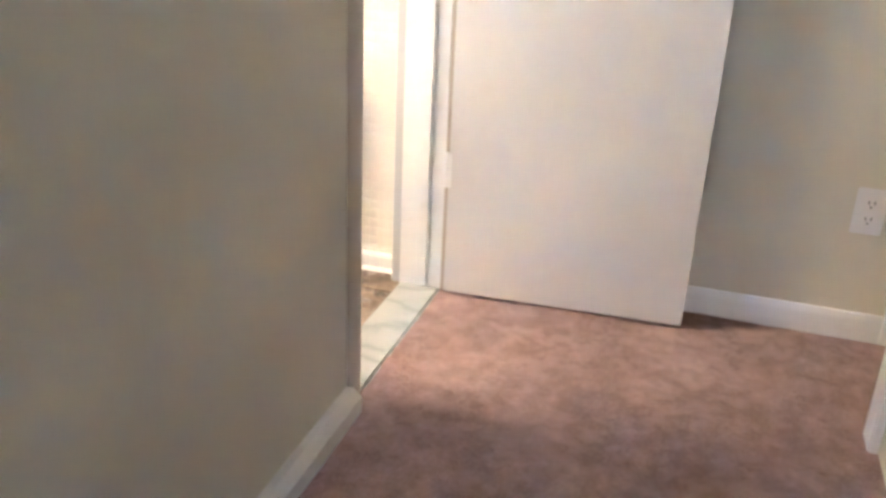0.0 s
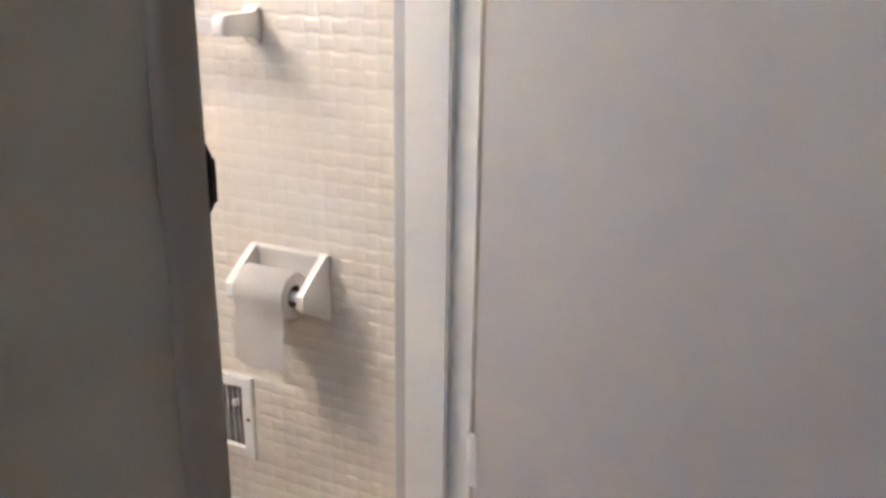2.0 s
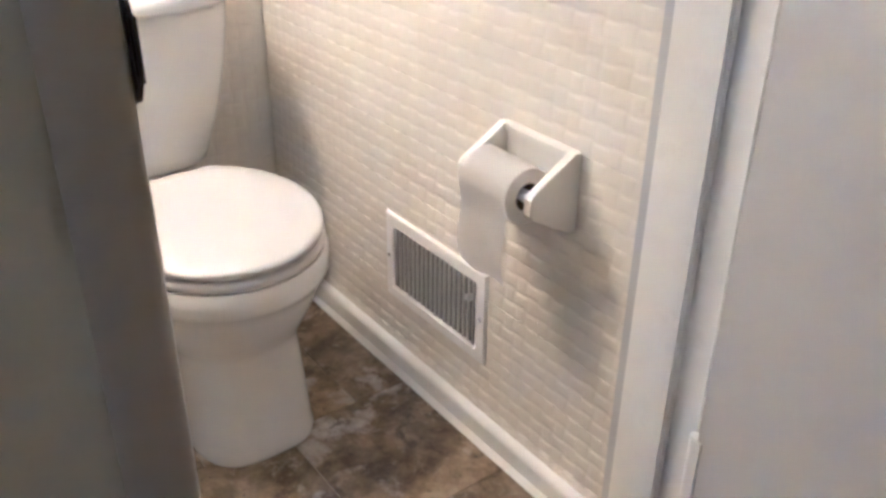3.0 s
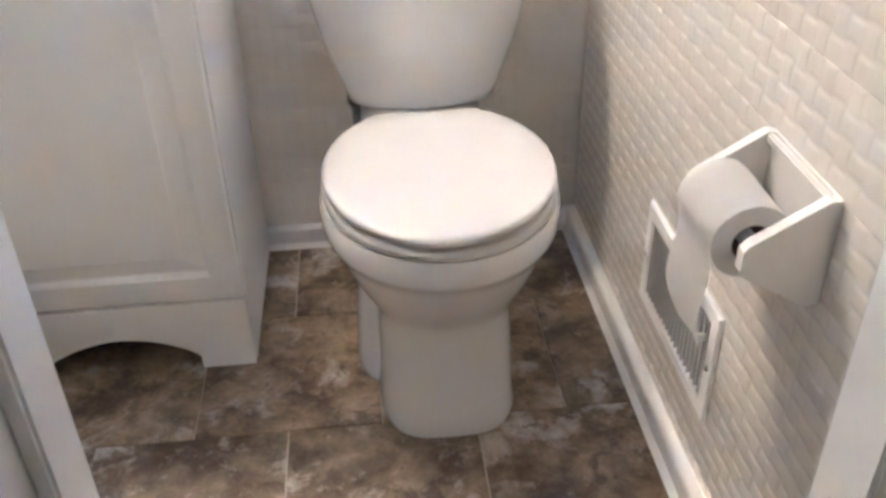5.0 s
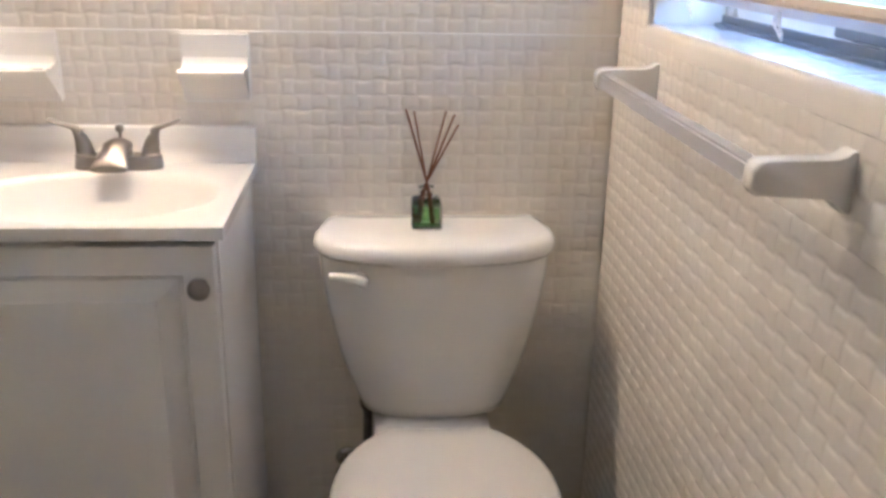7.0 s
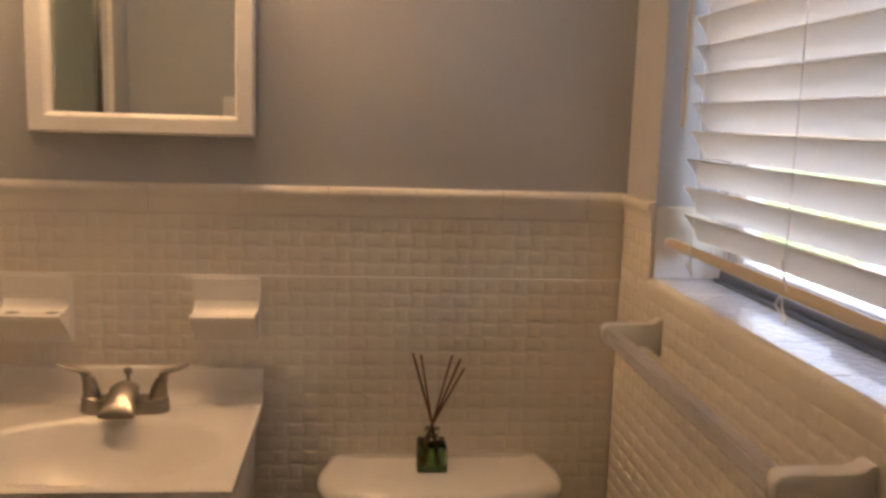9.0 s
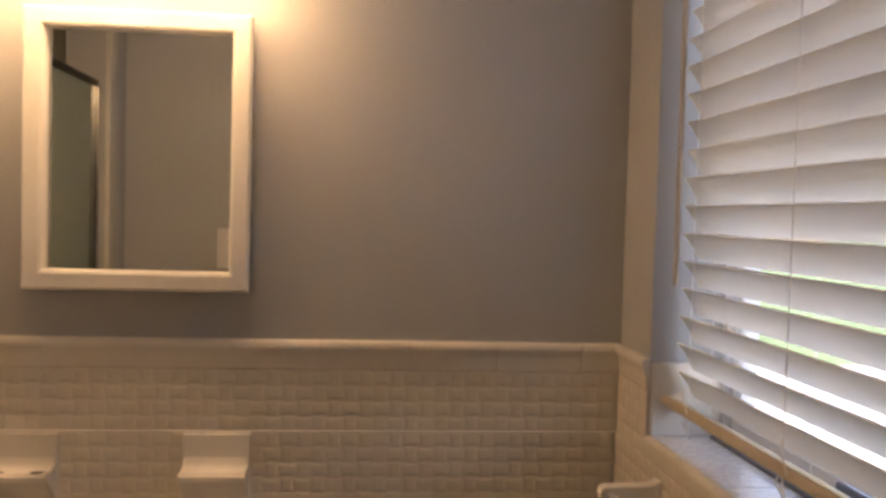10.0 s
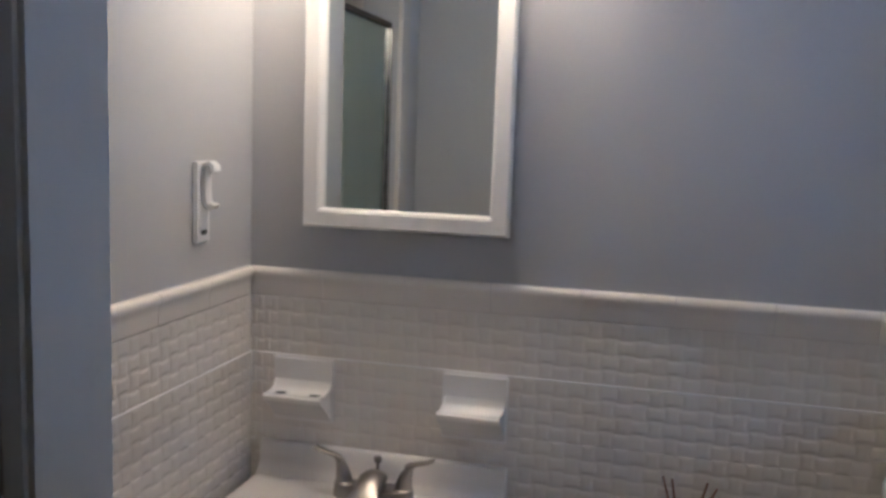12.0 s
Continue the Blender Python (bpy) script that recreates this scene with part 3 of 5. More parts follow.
def sill():
    """Glazed sill with a rounded nose and the plain band under it."""
    nose = [(0.004, 1.0512), (-0.003, 1.0495), (-0.0062, 1.046), (-0.0072, 1.040), (-0.0072, 1.020), (-0.0066, 1.017), (0.0, 1.017), (0.0, 1.038), (0.004, 1.038)]
    y0, n = -0.985, 6
    step = (WIN_FAR - y0) / n
    root = structure("sill", box((0.0, WIN_NEAR, WIN_LOW - 0.0118), (0.118, WIN_FAR, WIN_LOW - 0.004)), GROUT, "cream glazed tile window sill")
    for i in range(n):
        a, b = y0 + i * step + 0.0006, y0 + (i + 1) * step - 0.0006
        part("sill_nose", loft([[(u, a if u <= 0.0 else max(a, WIN_NEAR + 0.001), v) for u, v in nose], [(u, b, v) for u, v in nose]]), CAP_GLAZE, root, "", 60)
        a = max(a, WIN_NEAR + 0.001)
        top = box((0.0042, a, 1.038), (0.118, b, 1.0508), 0.001)
        part("sill_tile", top, SILL_GLAZE, root)
    part("reveal_tile", box((0.001, WIN_FAR - 0.007, WIN_LOW), (0.117, WIN_FAR, 1.168), 0.002), CAP_GLAZE, root)
    part("reveal_tile", box((0.001, WIN_NEAR, WIN_LOW), (0.117, WIN_NEAR + 0.007, 1.168), 0.002), CAP_GLAZE, root)


sill()


def blind():
    ya, yb = WIN_NEAR + 0.012, WIN_FAR - 0.019
    b = thing("window_blind", (0.05, (ya + yb) / 2, WIN_TOP), "white two-inch slatted window blind, lowered and tilted shut", "blind")
    part("headrail", box((0.02, ya, WIN_TOP - 0.055), (0.085, yb, WIN_TOP - 0.002), 0.003), SLAT, b)
    tilt, half, cx = radians(57), 0.025, 0.052
    z = 1.1367
    first = None
    while z < WIN_TOP - 0.07:
        if first is None:
            rows = []
            for k in range(7):
                s = -half + 2 * half * k / 6
                bow = 0.0022 * (1 - (s / half) ** 2)
                rows.append((s * math.cos(tilt) + bow * math.sin(tilt), -s * math.sin(tilt) + bow * math.cos(tilt)))
            ring = [(cx + u, z + v) for u, v in rows] + [(cx + u + 0.0026 * math.sin(tilt), z + v + 0.0026 * math.cos(tilt)) for u, v in rows[::-1]]
            first = part("slat", prism(ring, "y", ya, yb), SLAT, b)
        else:
            s2 = new("slat", first.data)
            s2.parent = b
            s2.location = (0, 0, z - 1.1367)
            s2.rotation_euler = (0, random.uniform(-0.004, 0.004), 0)
        z += 0.0434
    rail = box((-0.026, ya, -0.007), (0.026, yb, 0.007), 0.003)
    bmesh.ops.rotate(rail, verts=rail.verts[:], cent=(0, 0, 0), matrix=Matrix.Rotation(radians(22), 3, "Y"))
    bmesh.ops.translate(rail, verts=rail.verts[:], vec=(0.036, 0, 1.105))
    part("bottom_rail", rail, RAIL, b, "cream bottom rail")
    for y in (-0.235, -0.535, -0.84):
        for x in (cx - half * math.cos(tilt) - 0.004, cx + half * math.cos(tilt) + 0.004):
            part("ladder_cord", tube([(x, y, 1.10), (x, y, 1.55), (x, y, WIN_TOP - 0.055)], 0.0009, 6), CORD, b)
        loops = [(0.034, y, 1.098), (0.030, y - 0.012, 1.083), (0.028, y - 0.026, 1.075), (0.031, y - 0.020, 1.068), (0.033, y - 0.006, 1.074), (0.03, y + 0.008, 1.086), (0.034, y + 0.004, 1.098)]
        part("cord_knot", tube(loops, 0.0015, 6), CORD, b)
        part("cord_tail", tube(arc_points((0.016, y - 0.03, 1.145), (0.008, y - 0.045, 1.14), (0.012, y - 0.055, 1.112), 8), 0.0014, 6), CORD, b)
    part("tilt_wand", lathe([(0.0035, 0), (0.0045, 0.006), (0.0042, 0.68), (0.003, 0.70)], (0.018, -0.207, 1.295), "z", 8), RAIL, b, "cream tilt wand")
    part("wand_hook", tube([(0.018, -0.207, 1.99), (0.022, -0.207, 2.01), (0.03, -0.207, 2.02)], 0.0015, 6), CHROME, b)


blind()

# ---- outdoors, seen through the slats ----
ground = structure("ground", box((-120, -120, -1.2), (120, 120, -0.9)), LAWN, "sunlit green lawn outside")


# Added reflector: a slab that throws cool daylight up at the slats.
bounce_slab = structure("pavement", box((0.4, -14, -0.95), (9.0, 12, -0.86), 0.01), BOUNCE_CONCRETE, "added bluish concrete slab that bounces daylight onto the blind")


def neighbour():
    h = thing("house", (16, 6, -0.9), "pale sided house across the lawn", "house")
    part("wall", box((14, 1, -0.9), (20, 15, 2.2)), SIDING, h, "", 0)
    part("roof", prism([(0.5, 2.2), (15.5, 2.2), (8, 5.2)], "x", 13.5, 20.5), ROOFING, h, "grey shingle roof", 0)
    for y in (3, 8, 12):
        f = part("window", box((13.93, y, 0.2), (14.0, y + 1.0, 1.5), 0.01), VINYL, h)
        part("pane", box((13.90, y + 0.08, 0.28), (13.929, y + 0.92, 1.42)), DARK_METAL, f, "dark window pane", 0)


neighbour()

# ---- vanity ----
VX0, VX1, VY = -1.086, -0.650, -0.384


def vanity():
    v = thing("vanity_cabinet", (-0.868, -0.2, 0), "white single-door vanity cabinet with a raised panel", "cabinet")
    part("side_panel", box((VX0, VY + 0.018, 0.0), (VX0 + 0.016, -0.006, 0.777), 0.001), CABINET, v)
    part("side_panel", box((VX1 - 0.016, VY + 0.018, 0.0), (VX1, -0.006, 0.777), 0.001), CABINET, v)
    part("back_panel", box((VX0 + 0.016, -0.014, 0.12), (VX1 - 0.016, -0.0065, 0.777)), CABINET, v)
    part("floor_panel", box((VX0 + 0.016, VY + 0.019, 0.122), (VX1 - 0.016, -0.014, 0.138)), CABINET, v)
    part("top_rail", box((VX0 + 0.016, VY + 0.018, 0.735), (VX1 - 0.016, VY + 0.036, 0.777)), CABINET, v)
    arch = [(VX0, 0.0), (VX0, 0.138), (VX1 - 0.001, 0.138), (VX1 - 0.001, 0.0), (-0.741, 0.0), (-0.741, 0.026)]
    n = 16
    for i in range(n + 1):
        t = i / n
        arch.append((-0.741 + (-0.995 + 0.741) * t, 0.028 + 0.044 * math.sin(math.pi * t) ** 0.8))
    arch += [(-0.995, 0.026), (-0.995, 0.0)]
    part("plinth", prism(arch, "y", VY, VY + 0.018, 0.0015), CABINET, v)
    x0, x1, z0, z1 = VX0 + 0.002, VX1 - 0.004, 0.144, 0.766
    rings = []
    for inset, depth in ((0, 0.016), (0, 0.002), (0.002, 0), (0.044, 0), (0.0475, 0.003), (0.050, 0.0095), (0.054, 0.0105), (0.083, 0.0015), (0.0835, 0.0), (0.087, 0.0)):
        rings.append([(x0 + inset, VY + depth, z0 + inset), (x1 - inset, VY + depth, z0 + inset), (x1 - inset, VY + depth, z1 - inset), (x0 + inset, VY + depth, z1 - inset)])
    door = part("door", loft(rings), CABINET, v, "", 20)
    part("knob", lathe([(0.008, 0), (0.006, -0.003), (0.006, -0.013), (0.0125, -0.017), (0.0155, -0.021), (0.0155, -0.025), (0.0125, -0.0295), (0.008, -0.0325), (0.003, -0.0337)], (-0.674, VY, 0.709), "y", 24), NICKEL, door, "round brushed nickel knob")


vanity()


def vanity_top():
    t = thing("washbasin", (-0.862, -0.2, 0.7785), "white moulded washbasin slab with an oval bowl", "washbasin")
    X0, X1, Y0, Y1, zt, zb = -1.094, -0.637, -0.401, -0.004, 0.799, 0.7785
    nx, ny = 64, 54
    bm = bmesh.new()
    grid = []
    for j in range(ny + 1):
        row = []
        for i in range(nx + 1):
            x, y = X0 + (X1 - X0) * i / nx, Y0 + (Y1 - Y0) * j / ny
            d = math.hypot((x + 0.862) / 0.194, (y + 0.245) / 0.136)
            z = zt
            if d < 1.0:
                z -= 0.100 * (1 - d ** 2.2) ** 1.1
            e = min(x - X0, X1 - x, y - Y0)
            if e < 0.006:
                z -= 0.0022 * (1 - e / 0.006) ** 2
            row.append(bm.verts.new((x, y, z)))
        grid.append(row)
    for a, b in zip(grid, grid[1:]):
        for i in range(nx):
            bm.faces.new((a[i], a[i + 1], b[i + 1], b[i]))
    edge = [grid[0][i] for i in range(nx + 1)] + [grid[j][nx] for j in range(1, ny + 1)] + [grid[ny][i] for i in range(nx - 1, -1, -1)] + [grid[j][0] for j in range(ny - 1, 0, -1)]
    low = [bm.verts.new((v.co.x, v.co.y, zb)) for v in edge]
    for i in range(len(edge)):
        j = (i + 1) % len(edge)
        bm.faces.new((edge[i], low[i], low[j], edge[j]))
    part("basin_top", bm, MARBLE_TOP, t, "", 50)
    splash = [(-0.002, 0.797), (-0.002, 0.854), (-0.004, 0.856), (-0.017, 0.856), (-0.020, 0.853), (-0.021, 0.822), (-0.027, 0.808), (-0.040, 0.8005), (-0.042, 0.797)]
    part("backsplash", prism(splash, "x", X0 + 0.0005, X1 - 0.0005), MARBLE_TOP, t, "", 50)


vanity_top()


def faucet():
    fx, fy, z = -0.8555, -0.078, 0.7995
    f = thing("faucet", (fx, fy, z), "brushed nickel two-handle basin faucet", "faucet")

    def oval(hw, hd, zz, k=24, e=0.7):
        return [(fx + hw * math.copysign(abs(math.cos(a)) ** e, math.cos(a)), fy + hd * math.copysign(abs(math.sin(a)) ** e, math.sin(a)), zz) for a in (2 * math.pi * i / k for i in range(k))]

    part("base_plate", loft([oval(0.0715, 0.026, z), oval(0.0715, 0.026, z + 0.004), oval(0.0700, 0.0248, z + 0.017), oval(0.067, 0.022, z + 0.0215)]), NICKEL, f)
    for s in (-1, 1):
        hx = fx + s * 0.053
        rings = []
        for dz, off, r in ((0.017, 0.0, 0.0175), (0.0235, 0.0, 0.0172), (0.0250, 0.0, 0.0150), (0.034, 0.001, 0.0138), (0.046, 0.003, 0.0118), (0.056, 0.0065, 0.0098), (0.064, 0.012, 0.0080)):
            rings.append([(hx + s * off + r * math.cos(a), fy + r * math.sin(a), z + dz + s * r * 0.35 * math.cos(a) * max(0.0, (dz - 0.04) / 0.024)) for a in (2 * math.pi * i / 20 for i in range(20))])
        lever = []
        for off, dz, hw, hh in ((0.004, 0.060, 0.0075, 0.0060), (0.012, 0.0665, 0.0080, 0.0046), (0.024, 0.0705, 0.0078, 0.0036), (0.038, 0.0745, 0.0085, 0.0032), (0.049, 0.0795, 0.0095, 0.0032), (0.0530, 0.0815, 0.0070, 0.0022)):
            lever.append([(hx + s * off - s * hh * 0.3 * math.sin(a), fy - 0.05 * off + hw * math.cos(a), z + dz + hh * math.sin(a)) for a in (2 * math.pi * i / 16 for i in range(16))])
        part("handle", joined(loft(rings), loft(lever)), NICKEL, f)
    secs = []
    for y, zz, hw, hh in ((fy + 0.018, 0.030, 0.016, 0.010), (fy + 0.008, 0.036, 0.0225, 0.0125), (fy - 0.008, 0.0375, 0.0235, 0.0115), (fy - 0.022, 0.034, 0.0220, 0.010), (fy - 0.036, 0.0275, 0.0235, 0.0085), (fy - 0.050, 0.0200, 0.0270, 0.007), (fy - 0.060, 0.0135, 0.0300, 0.006), (fy - 0.063, 0.010, 0.0290, 0.004)):
        secs.append([(fx + hw * math.copysign(abs(math.cos(a)) ** 0.85, math.cos(a)) * (1.0 if math.sin(a) < 0 else 1.0 - 0.38 * math.sin(a) ** 2), y, z + zz + hh * math.copysign(abs(math.sin(a)) ** 0.85, math.sin(a))) for a in (2 * math.pi * i / 22 for i in range(22))])
    spout = part("spout", joined(loft(secs), lathe([(0.0235, 0.014), (0.0225, 0.030)], (fx, fy, z), "z", 24)), NICKEL, f, "", 60)
    part("aerator", lathe([(0.009, 0.0), (0.009, -0.008)], (fx, fy - 0.050, z + 0.015), "z", 14), CHROME, spout)
    part("lift_rod", lathe([(0.0025, 0.03), (0.0025, 0.054), (0.0065, 0.059), (0.0072, 0.064), (0.005, 0.068)], (fx, fy + 0.020, z), "z", 14), NICKEL, f)


faucet()


def wall_dish(name, x0, label, holes):
    """Ceramic tile with a curved ledge."""
    z0, z1, w = 0.897, 1.015, 0.116
    d = thing(name, (x0 + w / 2, 0, z0), label, "soap dish" if not holes else "brush holder")
    part("flange", box((x0, -0.013, z0), (x0 + w, -0.001, z1), 0.003, 3), CERAMIC, d)
    prof = [(-0.013, 0.974), (-0.0155, 0.963), (-0.021, 0.957), (-0.034, 0.9535), (-0.052, 0.9535), (-0.064, 0.9575), (-0.0685, 0.9555), (-0.067, 0.950), (-0.055, 0.941), (-0.033, 0.924), (-0.013, 0.904)]
    side = 0.004
    rings = []
    for x, k in ((x0 + side, 0.0), (x0 + side + 0.003, 0.5), (x0 + 0.011, 1.0), (x0 + w - 0.011, 1.0), (x0 + w - side - 0.003, 0.5), (x0 + w - side, 0.0)):
        rings.append([(x, v if i > 4 else v - 0.004 * (1 - k), zz + (0.004 * (1 - k) if 1 < i < 6 else 0)) for i, (v, zz) in enumerate(prof)])
    ledge = part("ledge", loft(rings), CERAMIC, d, "", 50)
    for hx in holes:
        part("hole_rim", lathe([(0.0135, 0.0), (0.0135, 0.0012), (0.0108, 0.0014), (0.0104, 0.0004)], (x0 + hx, -0.036, 0.9534), "z", 18), CERAMIC, ledge)
        # No opening is cut; the hole's shade is this dark disc.
        part("hole", lathe([(0.0104, 0.0), (0.0104, 0.0009)], (x0 + hx, -0.036, 0.9537), "z", 16), HOLE_SHADE_PRINT, ledge, "flat dark disc for a toothbrush hole's shade")


wall_dish("soap_dish", -0.757, "white ceramic soap dish set in the tiles", ())
wall_dish("toothbrush_holder", -1.072, "white ceramic toothbrush holder with two holes", (0.026, 0.090))


def mirror_cabinet():
    m = thing("mirror_cabinet", (-0.839, 0, 1.252), "white framed mirror cabinet hung above the vanity", "mirror")
    X0, X1, Z0, Z1, yf = -1.0130, -0.6500, 1.2550, 1.7130, -0.034
    part("case", box((X0 + 0.006, yf + 0.021, Z0 + 0.006), (X1 - 0.006, -0.001, Z1 - 0.006), 0.002), TRIM, m)
    rings = []
    for inset, y in ((0.003, yf + 0.022), (0, yf + 0.020), (0, yf + 0.004), (0.004, yf), (0.0265, yf), (0.0285, yf + 0.0015), (0.0300, yf + 0.0015), (0.0318, yf + 0.005), (0.0335, yf + 0.021)):
        rings.append([(X0 + inset, y, Z0 + inset), (X1 - inset, y, Z0 + inset), (X1 - inset, y, Z1 - inset), (X0 + inset, y, Z1 - inset)])
    part("frame", loft(rings, cap=False), TRIM, m, "white moulded frame", 25)
    i = 0.0328
    part("mirror_glass", box((X0 + i, yf + 0.0185, Z0 + i), (X1 - i, yf + 0.0206, Z1 - i)), MIRROR, m, "silvered mirror glass", 0)


mirror_cabinet()


def vanity_light():
    v = thing("vanity_light", (-0.832, 0, 1.885), "three-shade vanity light with lit frosted shades", "wall lamp")
    plate = [(-0.002, 1.827), (-0.012, 1.827), (-0.017, 1.831), (-0.018, 1.840), (-0.024, 1.846), (-0.032, 1.850), (-0.035, 1.858), (-0.035, 1.926), (-0.032, 1.934), (-0.024, 1.938), (-0.018, 1.944), (-0.017, 1.953), (-0.012, 1.957), (-0.002, 1.957)]
    rings = []
    for x, k in ((-1.046, 0.80), (-1.043, 0.92), (-1.036, 1.0), (-0.626, 1.0), (-0.619, 0.92), (-0.616, 0.80)):
        rings.append([(x, y * k - 0.0004, 1.892 + (z - 1.892) * k) for y, z in plate])
    part("back_plate", loft(rings), LAMPLIT_NICKEL, v, "brushed nickel back plate with the shades' warm light in its colour")
    for x in (-1.017, -0.844, -0.670):
        part("arm", tube(arc_points((x, -0.033, 1.900), (x, -0.095, 1.900), (x, -0.118, 1.955), 8), 0.007, 10), NICKEL, v)
        part("fitter", lathe([(0.006, 0.072), (0.022, 0.068), (0.028, 0.05), (0.028, 0.028)], (x, -0.118, 1.897), "z", 20), NICKEL, v)
        outer = [(0.0590, 1.810), (0.0585, 1.813), (0.0480, 1.853), (0.0370, 1.896), (0.0300, 1.924), (0.0260, 1.930)]
        prof = outer + [(r - 0.003, z - 0.001) for r, z in outer[::-1]]
        part("shade", lathe(prof, (x, -0.118, 0), "z", 40, False), SHADE, v, "lit frosted glass shade")
        bulb = lamp("bulb_light", "POINT", BULB, WARM, Matrix.Translation((x, -0.118, 1.842)))
        bulb.data.shadow_soft_size = 0.05


vanity_light()


def utility_hook():
    h = thing("utility_hook", (LEFT, -0.182, 1.235), "white plastic adhesive hook on the wall", "hook")
    part("base_plate", box((LEFT, -0.208, 1.235), (LEFT + 0.007, -0.162, 1.366), 0.003, 3), PLASTIC, h)
    pts = [(LEFT + 0.027, -0.182, 1.350), (LEFT + 0.026, -0.182, 1.358), (LEFT + 0.020, -0.182, 1.363), (LEFT + 0.013, -0.182, 1.360), (LEFT + 0.0105, -0.182, 1.346), (LEFT + 0.0105, -0.182, 1.318), (LEFT + 0.012, -0.182, 1.303), (LEFT + 0.017, -0.182, 1.294), (LEFT + 0.023, -0.182, 1.293), (LEFT + 0.026, -0.182, 1.298)]
    secs = []
    for i, p in enumerate(pts):
        a, b = Vector(pts[max(i - 1, 0)]), Vector(pts[min(i + 1, len(pts) - 1)])
        d = (b - a).normalized()
        nrm = Vector((-d.z, 0, d.x))
        secs.append([Vector(p) + nrm * u * 0.0038 + Vector((0, w * 0.0105, 0)) for u, w in ((-1, -1), (1, -1), (1, 1), (-1, 1))])
    part("hook_arm", loft(secs), PLASTIC, h, "", 50)
    part("marking", box((LEFT + 0.0068, -0.191, 1.248), (LEFT + 0.0074, -0.173, 1.2555)), HOLE_SHADE_PRINT, h, "small dark print")


utility_hook()


def light_switch():
    s = thing("light_switch", (-0.83, FRONT_IN, 1.28), "white wall switch on the painted wall", "switch")
    part("cover_plate", box((-0.865, FRONT_IN, 1.223), (-0.795, FRONT_IN + 0.006, 1.338), 0.003), PLASTIC, s)
    part("toggle", box((-0.835, FRONT_IN + 0.006, 1.272), (-0.825, FRONT_IN + 0.016, 1.292), 0.002), PLASTIC, s)


light_switch()


def shower_screen():
    s = thing("shower_door", (LEFT - 0.03, (SHOW_A + SHOW_B) / 2, 0), "aluminium-framed obscure glass shower door", "shower door")
    xa, xb, ya, yb = LEFT - 0.045, LEFT - 0.012, SHOW_B, SHOW_A - 0.012
    part("header", box((xa + 0.006, ya, 1.70), (xb - 0.004, yb, 1.716), 0.003), DARK_METAL, s, "dark header rail")
    part("post", joined(box((xa, ya, 0.06), (xb, ya + 0.018, 1.70), 0.003), box((xa + 0.004, ya + 0.022, 0.06), (xb - 0.006, ya + 0.036, 1.70), 0.003)), CHROME, s)
    part("post", box((xa, yb - 0.018, 0.06), (xb, yb, 1.70), 0.003), CHROME, s)
    part("bottom_rail", box((xa, ya, 0.0), (xb, yb, 0.06), 0.004), CHROME, s)
    part("pane", box((xa + 0.014, ya + 0.036, 0.06), (xa + 0.019, yb - 0.018, 1.70)), SHOWER_GLASS, s, "greenish obscure glass", 0)


shower_screen()

# ---- toilet ----
TX = -0.330


def egg(hw, front, mid, back, z, k=48, square=2.0, cx=TX, tail=0.862):
    """An egg-shaped ring: a half ellipse to the front, a cut half ellipse to the back."""
    out = []
    for i in range(k):
        a = 2 * math.pi * i / k
        c, s = math.cos(a), math.sin(a)
        u = hw * math.copysign(abs(c) ** (2 / square), c)
        if s < 0:
            y = mid - (mid - front) * abs(s) ** (2 / square)
        else:
            y = min(back, mid + (back - mid) / tail * abs(s) ** (2 / square))
        out.append((cx + u, y, z))
    return out


